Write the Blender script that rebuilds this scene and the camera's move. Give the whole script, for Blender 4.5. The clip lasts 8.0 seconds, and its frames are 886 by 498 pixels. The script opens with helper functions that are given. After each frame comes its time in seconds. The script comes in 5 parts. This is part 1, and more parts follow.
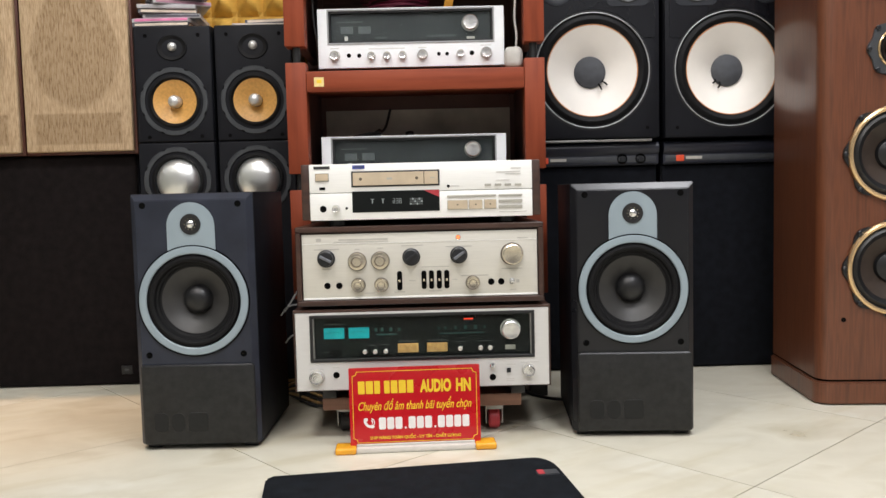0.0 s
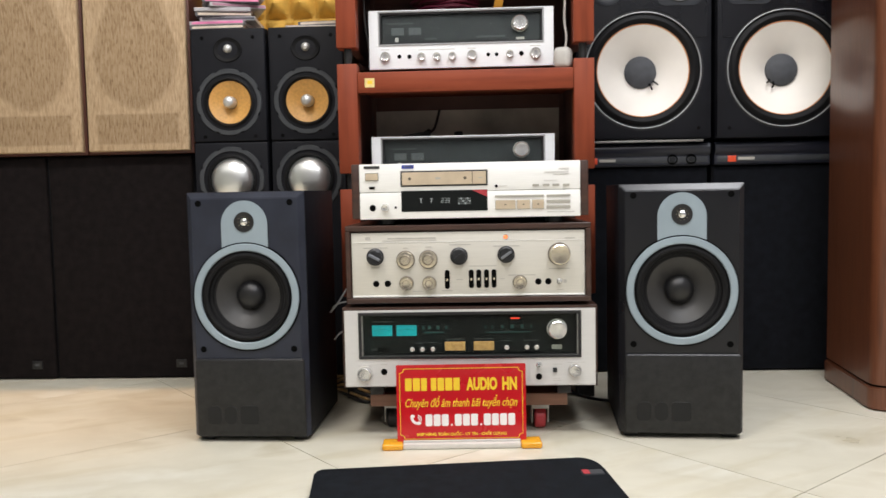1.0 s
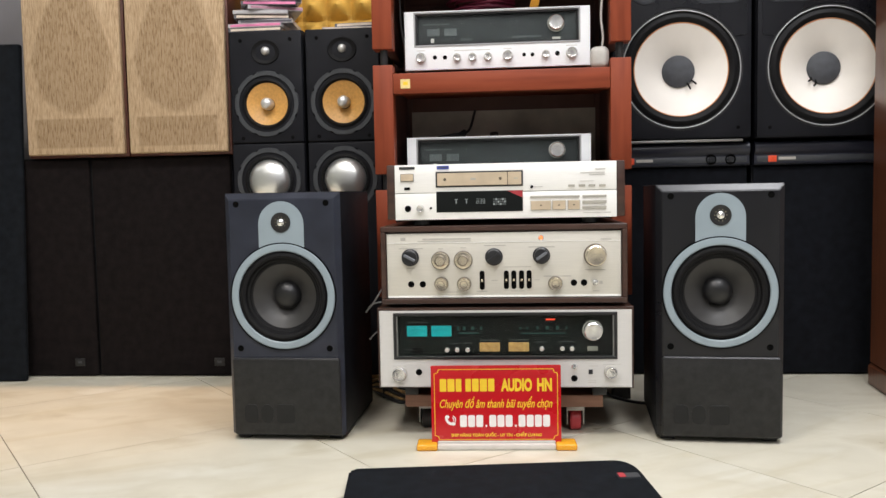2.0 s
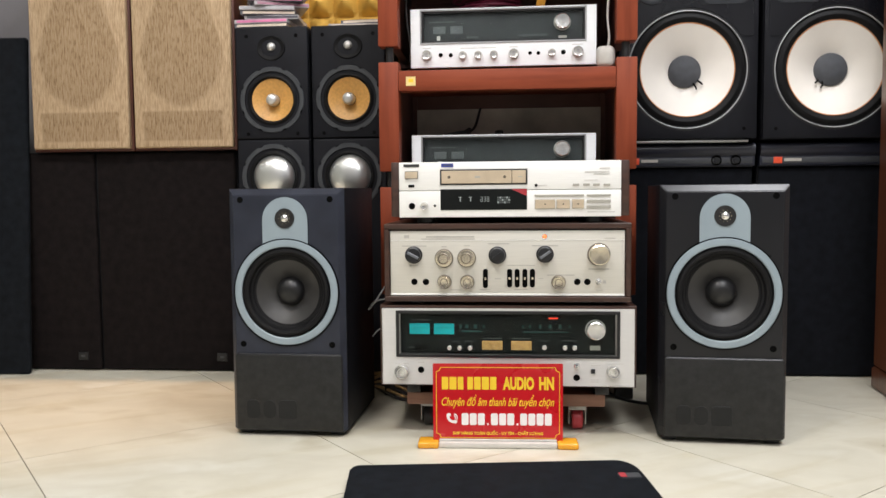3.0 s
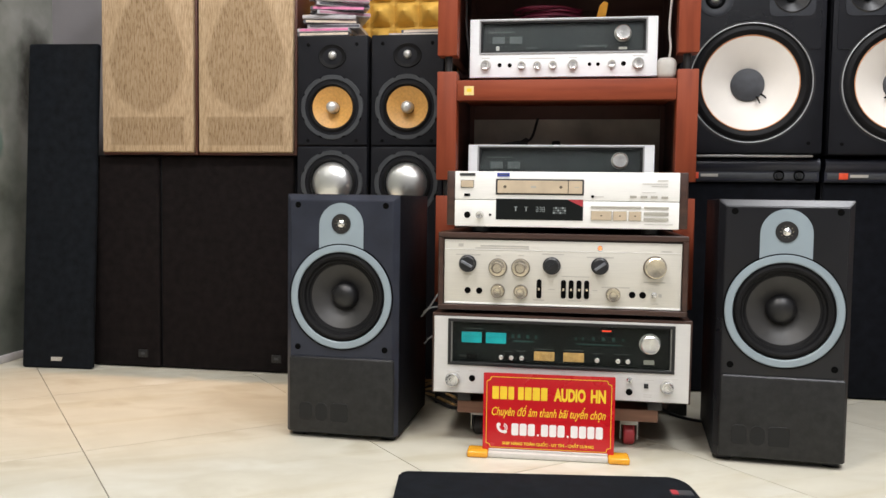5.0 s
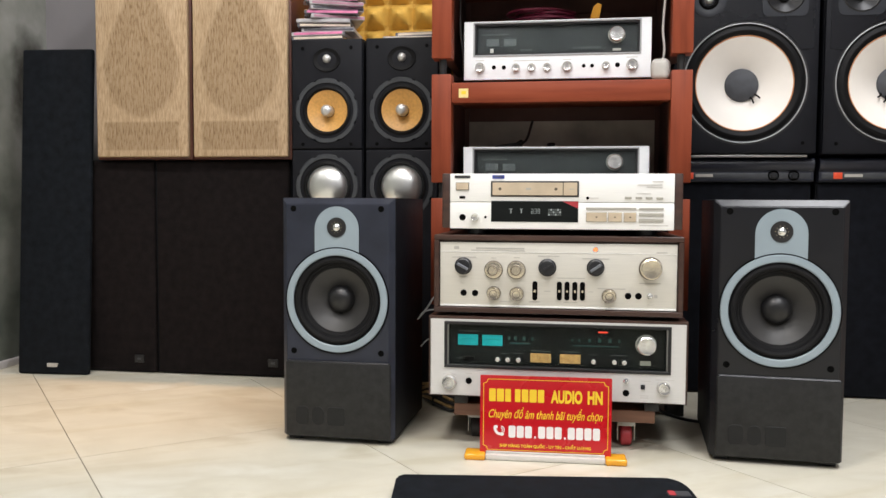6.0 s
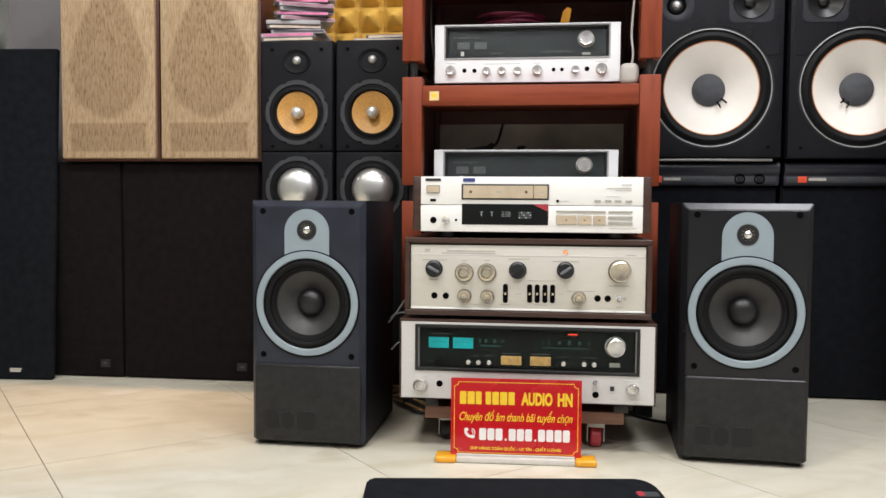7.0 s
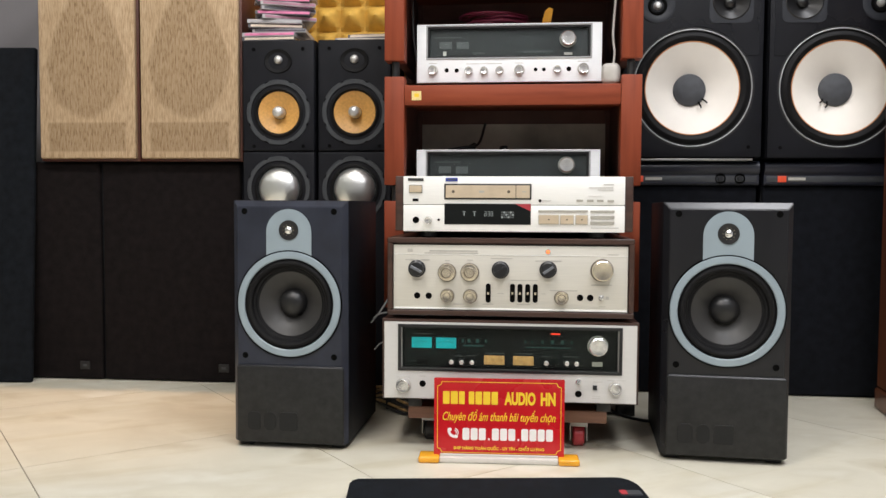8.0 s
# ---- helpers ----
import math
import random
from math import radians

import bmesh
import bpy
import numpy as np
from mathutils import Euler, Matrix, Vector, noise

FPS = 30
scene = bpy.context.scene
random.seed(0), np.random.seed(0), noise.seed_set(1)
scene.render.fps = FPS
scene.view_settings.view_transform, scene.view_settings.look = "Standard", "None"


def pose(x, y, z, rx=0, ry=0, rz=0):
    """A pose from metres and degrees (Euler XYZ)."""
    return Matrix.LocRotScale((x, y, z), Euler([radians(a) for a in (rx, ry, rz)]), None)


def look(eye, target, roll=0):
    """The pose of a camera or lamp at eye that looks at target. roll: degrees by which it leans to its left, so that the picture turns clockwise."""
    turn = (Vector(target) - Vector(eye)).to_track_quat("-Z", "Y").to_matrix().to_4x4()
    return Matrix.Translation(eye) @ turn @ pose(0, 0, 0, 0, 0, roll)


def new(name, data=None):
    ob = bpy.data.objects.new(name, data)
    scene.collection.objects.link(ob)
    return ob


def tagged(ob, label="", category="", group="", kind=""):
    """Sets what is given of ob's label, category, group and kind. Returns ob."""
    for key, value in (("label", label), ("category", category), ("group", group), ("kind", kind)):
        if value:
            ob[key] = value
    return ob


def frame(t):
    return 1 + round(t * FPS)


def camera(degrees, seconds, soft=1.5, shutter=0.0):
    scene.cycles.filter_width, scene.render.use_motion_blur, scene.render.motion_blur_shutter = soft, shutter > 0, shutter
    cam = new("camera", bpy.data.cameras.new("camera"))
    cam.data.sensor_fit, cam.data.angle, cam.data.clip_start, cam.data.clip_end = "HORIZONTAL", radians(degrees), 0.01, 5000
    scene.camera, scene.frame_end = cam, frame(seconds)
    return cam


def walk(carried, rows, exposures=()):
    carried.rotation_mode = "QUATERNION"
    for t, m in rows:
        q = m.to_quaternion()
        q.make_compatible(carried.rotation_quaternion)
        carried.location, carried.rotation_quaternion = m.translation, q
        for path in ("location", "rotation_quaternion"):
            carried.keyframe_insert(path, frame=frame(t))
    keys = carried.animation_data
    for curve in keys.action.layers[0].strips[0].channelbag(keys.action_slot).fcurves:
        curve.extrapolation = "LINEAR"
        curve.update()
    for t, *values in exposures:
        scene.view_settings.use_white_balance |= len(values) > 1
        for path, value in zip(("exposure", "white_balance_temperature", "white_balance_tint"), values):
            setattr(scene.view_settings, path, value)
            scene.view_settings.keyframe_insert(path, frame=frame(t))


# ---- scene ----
cam = camera(57.1, 8.0, 1.5, 0.4)
PATH = [
    (0, (0.024, -0.167, 0.489), (0.055, 1.827, 0.346), -1.4),
    (0.5, (0.023, -0.172, 0.489), (0.023, 1.823, 0.347), -1.2),
    (1, (0.025, -0.181, 0.489), (-0.062, 1.812, 0.348), -1.1),
    (1.5, (0.026, -0.181, 0.49), (-0.131, 1.807, 0.349), -1.2),
    (1.7, (0.026, -0.181, 0.490), (-0.142, 1.807, 0.351), -1.1),
    (2.8, (0.027, -0.180, 0.488), (-0.156, 1.807, 0.350), -1.2),
    (3, (0.027, -0.18, 0.488), (-0.157, 1.807, 0.346), -0.5),
    (3.2, (0.025, -0.182, 0.486), (-0.162, 1.803, 0.339), 1.9),
    (3.4, (0.023, -0.185, 0.484), (-0.211, 1.796, 0.341), 4.6),
    (3.5, (0.022, -0.186, 0.483), (-0.229, 1.793, 0.342), 4.7),
    (3.6, (0.022, -0.185, 0.483), (-0.251, 1.791, 0.341), 4.2),
    (3.8, (0.021, -0.184, 0.484), (-0.266, 1.790, 0.341), 3.1),
    (4, (0.02, -0.183, 0.484), (-0.27, 1.791, 0.343), 2.1),
    (4.5, (0.023, -0.185, 0.485), (-0.282, 1.788, 0.357), 1.0),
    (4.7, (0.024, -0.185, 0.485), (-0.285, 1.787, 0.362), 0.9),
    (5.8, (0.026, -0.184, 0.486), (-0.283, 1.789, 0.374), 0.4),
    (6, (0.027, -0.184, 0.486), (-0.278, 1.789, 0.374), 0.3),
    (6.5, (0.024, -0.184, 0.486), (-0.256, 1.793, 0.377), 0.3),
    (7, (0.027, -0.184, 0.487), (-0.207, 1.8, 0.381), 0.4),
    (7.5, (0.027, -0.18, 0.49), (-0.173, 1.807, 0.381), 0.3),
    (8, (0.027, -0.182, 0.486), (-0.165, 1.806, 0.381), 0.3),
]
walk(cam, [(t, look(eye, target, roll)) for t, eye, target, roll in PATH],
     exposures=((0, 0.0), (1.5, 0.02), (3, 0.04), (4.5, 0.08), (6.5, 0.09), (7, 0.03), (8, 0.0)))

# ---- light and room light ----
world = bpy.data.worlds.new("room_air")
scene.world = world
world.use_nodes = True
world.node_tree.nodes["Background"].inputs[0].default_value = (0.75, 0.85, 1.0, 1)
world.node_tree.nodes["Background"].inputs[1].default_value = 0.15

BACK, SIDE, RIGHT, FRONT, HIGH = 2.18, -1.60, 2.3, -3.2, 2.9


# ---- materials ----
def mat(name, color, rough=0.5, metal=0.0, vary=0.12, scale=60.0, bump=0.0, fine=400.0, coat=0.0, stretch=(1, 1, 1), emit=0.0, spec=0.5):
    m = bpy.data.materials.new(name)
    m.use_nodes = True
    nt = m.node_tree
    b = nt.nodes["Principled BSDF"]
    b.inputs["Roughness"].default_value = rough
    b.inputs["Metallic"].default_value = metal
    b.inputs["Coat Weight"].default_value = coat
    b.inputs["Coat Roughness"].default_value = 0.12
    b.inputs["Specular IOR Level"].default_value = spec
    tc = nt.nodes.new("ShaderNodeTexCoord")
    mp = nt.nodes.new("ShaderNodeMapping")
    mp.inputs["Scale"].default_value = stretch
    nt.links.new(tc.outputs["Object"], mp.inputs[0])
    n1 = nt.nodes.new("ShaderNodeTexNoise")
    n1.inputs["Scale"].default_value = scale
    n1.inputs["Detail"].default_value = 5
    n2 = nt.nodes.new("ShaderNodeTexNoise")
    n2.inputs["Scale"].default_value = fine
    n2.inputs["Detail"].default_value = 2
    nt.links.new(mp.outputs[0], n1.inputs[0])
    nt.links.new(mp.outputs[0], n2.inputs[0])
    r = nt.nodes.new("ShaderNodeValToRGB")
    c = Vector(color)
    r.color_ramp.elements[0].position, r.color_ramp.elements[1].position = 0.3, 0.7
    r.color_ramp.elements[0].color = (*(c * (1 - vary)), 1)
    r.color_ramp.elements[1].color = (*(c * (1 + vary)), 1)
    nt.links.new(n1.outputs[0], r.inputs[0])
    nt.links.new(r.outputs[0], b.inputs["Base Color"])
    mr = nt.nodes.new("ShaderNodeMapRange")
    mr.inputs["To Min"].default_value = max(0.02, rough - 0.06)
    mr.inputs["To Max"].default_value = min(1.0, rough + 0.06)
    nt.links.new(n1.outputs[0], mr.inputs[0])
    nt.links.new(mr.outputs[0], b.inputs["Roughness"])
    if bump:
        bp = nt.nodes.new("ShaderNodeBump")
        bp.inputs["Strength"].default_value = bump
        bp.inputs["Distance"].default_value = 0.001
        nt.links.new(n2.outputs[0], bp.inputs["Height"])
        nt.links.new(bp.outputs[0], b.inputs["Normal"])
    if emit:
        b.inputs["Emission Color"].default_value = (*color, 1)
        b.inputs["Emission Strength"].default_value = emit
    return m


def ramp_of(m, stops):
    """Gives the base colour ramp of a material from mat() new stops."""
    r = [n for n in m.node_tree.nodes if n.bl_idname == "ShaderNodeValToRGB"][0].color_ramp
    while len(r.elements) > 1:
        r.elements.remove(r.elements[-1])
    r.elements[0].position, r.elements[0].color = stops[0][0], (*stops[0][1], 1)
    for p, c in stops[1:]:
        r.elements.new(p).color = (*c, 1)
    return m


def glass(name, tint=(0.93, 0.96, 0.95)):
    m = bpy.data.materials.new(name)
    m.use_nodes = True
    b = m.node_tree.nodes["Principled BSDF"]
    b.inputs["Base Color"].default_value = (*tint, 1)
    b.inputs["Roughness"].default_value = 0.03
    b.inputs["Transmission Weight"].default_value = 1.0
    b.inputs["IOR"].default_value = 1.14
    return m


CABINET = mat("black_vinyl", (0.0066, 0.0070, 0.0094), 0.52, vary=0.25, scale=30, bump=0.25, fine=700, spec=0.18)
# left front board: black with the bluish sheen of reflected light mixed in
BAFFLE_SHEEN = mat("black_baffle_with_sheen", (0.0215, 0.0250, 0.0380), 0.34, vary=0.2, scale=18, bump=0.12, fine=900, spec=0.35)
BAFFLE2 = mat("black_baffle", (0.0062, 0.0067, 0.0098), 0.55, vary=0.2, scale=18, bump=0.2, fine=900, spec=0.2)
SURROUND = mat("matte_black_surround", (0.0062, 0.0062, 0.0070), 0.62, vary=0.2, scale=40, spec=0.18)
PANEL = mat("charcoal_panel", (0.0150, 0.0150, 0.0150), 0.44, vary=0.38, scale=70, bump=0.35, fine=1100, spec=0.35)
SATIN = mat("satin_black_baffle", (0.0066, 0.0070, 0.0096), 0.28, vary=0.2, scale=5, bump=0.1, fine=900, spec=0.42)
MARK_BLACK = mat("black_mark_plastic", (0.0115, 0.0115, 0.0117), 0.5, spec=0.3)
# rack wood with the shade inside the rack put into its colour
RACK_SHADE = mat("shade_darkened_wood", (0.115, 0.050, 0.040), 0.6, vary=0.25, scale=12, bump=0.2)
RING = mat("blue_grey_plastic", (0.265, 0.325, 0.365), 0.38, vary=0.05, scale=20)
RUBBER = mat("black_rubber", (0.010, 0.010, 0.011), 0.40, vary=0.2, scale=40)
CONE = mat("dark_paper_cone", (0.029, 0.028, 0.0275), 0.46, vary=0.14, scale=25, bump=0.25, fine=600)
CONE_BROWN = mat("brown_paper_cone", (0.040, 0.027, 0.020), 0.5, vary=0.2, scale=25, bump=0.25, fine=600)
CAP = mat("black_dust_cap", (0.0075, 0.0075, 0.0085), 0.40, vary=0.2, scale=40)
HOLE = mat("hole_black", (0.003, 0.003, 0.003), 0.9, vary=0.2, spec=0.05)
CLOTH = mat("black_grille_cloth", (0.0052, 0.0060, 0.0086), 0.95, vary=0.4, scale=45, bump=0.6, fine=1500, spec=0.15)
CLOTH_BROWN = mat("brown_black_grille_cloth", (0.0078, 0.0056, 0.0056), 0.95, vary=0.45, scale=45, bump=0.6, fine=1500, spec=0.15)
CLOTH_BLUE = mat("blue_black_grille_cloth", (0.0064, 0.0080, 0.0106), 0.95, vary=0.42, scale=45, bump=0.6, fine=1500, spec=0.15)
WALNUT = ramp_of(mat("walnut_veneer", (0.1, 0.04, 0.02), 0.36, scale=9, fine=90, bump=0.16, stretch=(9, 9, 0.55), coat=0.22),
                 [(0.25, (0.068, 0.021, 0.0090)), (0.5, (0.142, 0.047, 0.0205)), (0.62, (0.108, 0.034, 0.0148)), (0.8, (0.178, 0.064, 0.029))])
WALNUT_DARK = ramp_of(mat("dark_walnut", (0.04, 0.02, 0.013), 0.40, scale=8, fine=120, bump=0.12, stretch=(0.6, 9, 9), coat=0.1),
                      [(0.25, (0.024, 0.011, 0.0075)), (0.55, (0.050, 0.022, 0.015)), (0.8, (0.075, 0.035, 0.023))])
MAHOGANY = ramp_of(mat("mahogany", (0.2, 0.05, 0.02), 0.48, scale=7, fine=120, bump=0.10, stretch=(8, 8, 0.7), spec=0.25),
                   [(0.25, (0.175, 0.034, 0.0135)), (0.5, (0.240, 0.048, 0.0195)), (0.75, (0.275, 0.060, 0.025))])
MAHOGANY_H = ramp_of(mat("mahogany_rail", (0.2, 0.05, 0.02), 0.48, scale=7, fine=120, bump=0.10, stretch=(0.7, 8, 8), spec=0.25),
                     [(0.25, (0.175, 0.034, 0.0135)), (0.5, (0.240, 0.048, 0.0195)), (0.75, (0.275, 0.060, 0.025))])
TRIM_RED = mat("red_brown_trim", (0.085, 0.026, 0.016), 0.45, vary=0.2, scale=20)
BRUSHED = mat("brushed_aluminium", (0.90, 0.925, 0.95), 0.38, 0.03, vary=0.03, scale=30, bump=0.05, fine=120, stretch=(1, 30, 30))
CHAMPAGNE = mat("champagne_aluminium", (0.655, 0.630, 0.565), 0.36, 0.18, vary=0.035, scale=22, bump=0.05, fine=120, stretch=(1, 30, 30))
PALE = mat("pale_champagne", (0.90, 0.895, 0.87), 0.36, 0.08, vary=0.03, scale=22, bump=0.04, fine=120, stretch=(1, 30, 30))
GRIP = mat("worn_grey_grip", (0.15, 0.16, 0.18), 0.35, vary=0.1)
INK_PALE = mat("pale_grey_ink", (0.60, 0.585, 0.56), 0.6, vary=0.08)
KNOB = mat("spun_aluminium", (0.66, 0.60, 0.485), 0.24, 0.95, vary=0.08, scale=60)
SILVER = mat("dull_silver_aluminium", (0.69, 0.68, 0.665), 0.40, 0.30, vary=0.035, scale=25, bump=0.05, fine=120, stretch=(1, 30, 30))
KNOB_W = mat("spun_bright_aluminium", (0.76, 0.76, 0.75), 0.22, 0.9, vary=0.08, scale=60)
KNOB_B = mat("black_knob_plastic", (0.012, 0.013, 0.016), 0.35, vary=0.2)
for spun in (KNOB, KNOB_W):
    b = spun.node_tree.nodes["Principled BSDF"]
    b.inputs["Anisotropic"].default_value = 0.8
    tg = spun.node_tree.nodes.new("ShaderNodeTangent")
    tg.direction_type, tg.axis = "RADIAL", "Y"
    spun.node_tree.links.new(tg.outputs[0], b.inputs["Tangent"])
CHROME = mat("chrome", (0.82, 0.82, 0.82), 0.12, 1.0, vary=0.03)
INK = mat("grey_ink", (0.46, 0.44, 0.40), 0.6, vary=0.1)
INK_BROWN = mat("bronze_edge", (0.13, 0.105, 0.08), 0.5, 0.3)
INK_DARK = mat("black_ink", (0.03, 0.03, 0.032), 0.6)
DIAL = mat("dial_black", (0.003, 0.0045, 0.0045), 0.5, vary=0.25, scale=14, spec=0.2)
DIAL_GREY = mat("dial_charcoal", (0.019, 0.023, 0.024), 0.32, vary=0.2, scale=12)
DIAL_TEXT = mat("dial_text", (0.050, 0.056, 0.056), 0.5)
TRIMB = mat("black_bezel", (0.016, 0.018, 0.030), 0.34, vary=0.15, scale=4)
METER = mat("lit_cyan_meter", (0.0, 0.27, 0.285), 0.4, vary=0.25, scale=45, emit=0.50)
MARK_LIT = mat("lit_green_scale", (0.008, 0.060, 0.054), 0.5, emit=0.07)
GOLD_LIT = mat("lit_gold_window", (0.44, 0.255, 0.085), 0.4, vary=0.25, scale=120, emit=0.14)
RED_LIT = mat("lit_red_pointer", (1.0, 0.07, 0.03), 0.4, emit=1.1)
AMBER_LAMP = mat("lit_orange_lamp", (1.0, 0.20, 0.06), 0.4, emit=1.3)
VFD = mat("lit_display_digit", (0.25, 0.28, 0.28), 0.4, emit=0.16)
DIM = mat("unlit_meter", (0.075, 0.085, 0.085), 0.35)
TAN_PLASTIC = mat("beige_plastic", (0.58, 0.475, 0.345), 0.30, 0.15, vary=0.10, scale=30)
GREY_KEY = mat("grey_key", (0.47, 0.45, 0.40), 0.35, 0.3, vary=0.05)
BLUE = mat("blue_badge", (0.035, 0.06, 0.33), 0.4)
RED_BADGE = mat("orange_red_badge", (0.80, 0.085, 0.03), 0.4)
WHITE_CONE = mat("white_paper_cone", (0.83, 0.785, 0.725), 0.72, vary=0.035, scale=14, bump=0.35, fine=500)
ORANGE_EDGE = mat("amber_glue_edge", (0.55, 0.24, 0.10), 0.5)
GREY_CAP = mat("grey_felt_cap", (0.066, 0.070, 0.080), 0.75, vary=0.15, scale=60, bump=0.3)
YELLOW_CONE = mat("woven_amber_cone", (0.62, 0.325, 0.085), 0.42, vary=0.12, scale=160, bump=0.4, fine=900)
SILVER_CONE = mat("satin_aluminium_dish", (0.82, 0.83, 0.82), 0.30, 0.9, vary=0.06, scale=8)
PLUG = mat("satin_silver", (0.62, 0.62, 0.61), 0.40, 0.6, vary=0.05)
DRIVER_RING = mat("dark_grey_ring", (0.046, 0.050, 0.056), 0.38, vary=0.12, scale=40)
DARK_RING = mat("charcoal_ring", (0.024, 0.026, 0.032), 0.45, vary=0.12, scale=40, spec=0.3)
GOLD_RING = mat("polished_brass_ring", (0.78, 0.55, 0.30), 0.22, 0.9, vary=0.06)
FOAM = mat("gold_foam", (0.60, 0.36, 0.065), 0.72, vary=0.14, scale=30, bump=0.5, fine=300)
SIGN_RED = mat("red_acrylic", (0.53, 0.007, 0.014), 0.28, vary=0.04, scale=10, coat=0.3)
SIGN_YELLOW = mat("yellow_vinyl", (0.88, 0.60, 0.035), 0.45, vary=0.03)
SIGN_WHITE = mat("white_vinyl", (0.86, 0.83, 0.82), 0.45, vary=0.03)
AMBER = mat("amber_acrylic", (0.78, 0.36, 0.025), 0.25, vary=0.06)
ACRYLIC = mat("clear_acrylic", (0.62, 0.59, 0.55), 0.18, vary=0.05)
STICKER = mat("yellow_sticker", (0.80, 0.62, 0.26), 0.6, vary=0.10, scale=90)
CASTER_RED = mat("red_wheel", (0.40, 0.035, 0.045), 0.45, vary=0.1)
# pale colour that stands for light on the wall behind the rack
WALL_STAND_IN = mat("pale_wall_stand_in", (0.56, 0.51, 0.44), 0.75, vary=0.30, scale=9, bump=0.2, fine=200)
STEEL = mat("dull_steel", (0.35, 0.35, 0.34), 0.4, 0.8)
RING_STEEL = mat("bright_steel_ring", (0.40, 0.41, 0.42), 0.45, 0.3, vary=0.05)
WIRE = mat("black_cable", (0.016, 0.015, 0.015), 0.5)
WIRE_TAN = mat("amber_cable", (0.36, 0.225, 0.09), 0.45, vary=0.5, scale=120)
WIRE_GREY = mat("grey_cable", (0.42, 0.42, 0.42), 0.5)
WIRE_RED = mat("crimson_cable", (0.16, 0.012, 0.040), 0.5)
WHITE_PLASTIC = mat("white_plastic", (0.50, 0.48, 0.45), 0.4, vary=0.05)
CASE_CLEAR = mat("jewel_case_plastic", (0.44, 0.43, 0.45), 0.18, vary=0.12, scale=40)
CASE_DARK = mat("jewel_case_tray", (0.10, 0.10, 0.115), 0.25, vary=0.2, scale=40)
PINK = mat("pink_paper", (0.72, 0.21, 0.40), 0.45, vary=0.35, scale=22)
CREAM = mat("cream_paper", (0.68, 0.58, 0.48), 0.5, vary=0.25, scale=22)
MAUVE = mat("mauve_paper", (0.40, 0.20, 0.27), 0.5, vary=0.35, scale=22)
WALL_GREY = mat("grey_wall_paint", (0.205, 0.195, 0.205), 0.55, vary=0.12, scale=3, bump=0.15, fine=120)
WALL_SIDE = ramp_of(mat("mottled_glossy_wall", (0.4, 0.42, 0.38), 0.16, scale=4.2, bump=0.06, fine=60, coat=0.7),
                    [(0.32, (0.075, 0.085, 0.068)), (0.48, (0.22, 0.23, 0.20)), (0.66, (0.36, 0.36, 0.33))])


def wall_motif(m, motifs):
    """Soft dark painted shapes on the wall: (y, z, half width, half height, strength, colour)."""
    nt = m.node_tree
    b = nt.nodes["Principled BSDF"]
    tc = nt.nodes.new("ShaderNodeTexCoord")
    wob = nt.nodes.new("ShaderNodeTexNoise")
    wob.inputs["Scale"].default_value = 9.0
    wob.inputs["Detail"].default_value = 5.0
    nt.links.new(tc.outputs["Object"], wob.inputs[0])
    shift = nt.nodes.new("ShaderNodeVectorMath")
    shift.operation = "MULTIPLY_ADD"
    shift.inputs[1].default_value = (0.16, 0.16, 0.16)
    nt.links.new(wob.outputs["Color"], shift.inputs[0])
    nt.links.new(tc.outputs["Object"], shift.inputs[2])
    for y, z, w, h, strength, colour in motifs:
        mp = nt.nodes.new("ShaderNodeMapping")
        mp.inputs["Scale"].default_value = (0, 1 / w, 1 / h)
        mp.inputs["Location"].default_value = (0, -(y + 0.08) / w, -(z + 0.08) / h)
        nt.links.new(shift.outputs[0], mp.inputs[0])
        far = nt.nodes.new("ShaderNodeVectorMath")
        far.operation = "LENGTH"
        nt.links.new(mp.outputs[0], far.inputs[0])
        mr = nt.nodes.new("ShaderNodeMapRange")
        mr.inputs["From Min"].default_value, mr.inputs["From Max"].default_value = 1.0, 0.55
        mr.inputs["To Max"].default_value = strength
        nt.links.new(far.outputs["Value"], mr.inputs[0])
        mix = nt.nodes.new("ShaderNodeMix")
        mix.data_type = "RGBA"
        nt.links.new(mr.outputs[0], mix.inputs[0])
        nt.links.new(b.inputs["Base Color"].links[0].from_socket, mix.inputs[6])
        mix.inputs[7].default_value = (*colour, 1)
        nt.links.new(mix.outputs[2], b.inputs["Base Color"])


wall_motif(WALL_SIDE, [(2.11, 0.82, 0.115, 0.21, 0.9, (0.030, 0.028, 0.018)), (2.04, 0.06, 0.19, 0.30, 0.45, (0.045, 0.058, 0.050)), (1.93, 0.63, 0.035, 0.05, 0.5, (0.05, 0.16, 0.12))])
WALL_WHITE = mat("grey_beige_wall_paint", (0.33, 0.325, 0.34), 0.6, vary=0.05, scale=2, bump=0.1, fine=150)
WALL_FRONT = mat("grey_wall_paint_front", (0.20, 0.20, 0.21), 0.6, vary=0.05, scale=2, bump=0.1, fine=150)
CEILING = mat("white_ceiling_paint", (0.80, 0.80, 0.79), 0.7, vary=0.03, scale=2)
SKIRT = mat("white_skirting", (0.70, 0.66, 0.66), 0.35, vary=0.06)
GROUT = mat("dark_grout", (0.135, 0.108, 0.08), 0.8, vary=0.15)
LED = mat("led_diffuser", (1.0, 0.97, 0.92), 0.5, vary=0.0, emit=5.0)
GLASS = glass("dial_glass")
GLASS_GREEN = glass("green_tinted_dial_glass", (0.77, 0.82, 0.79))


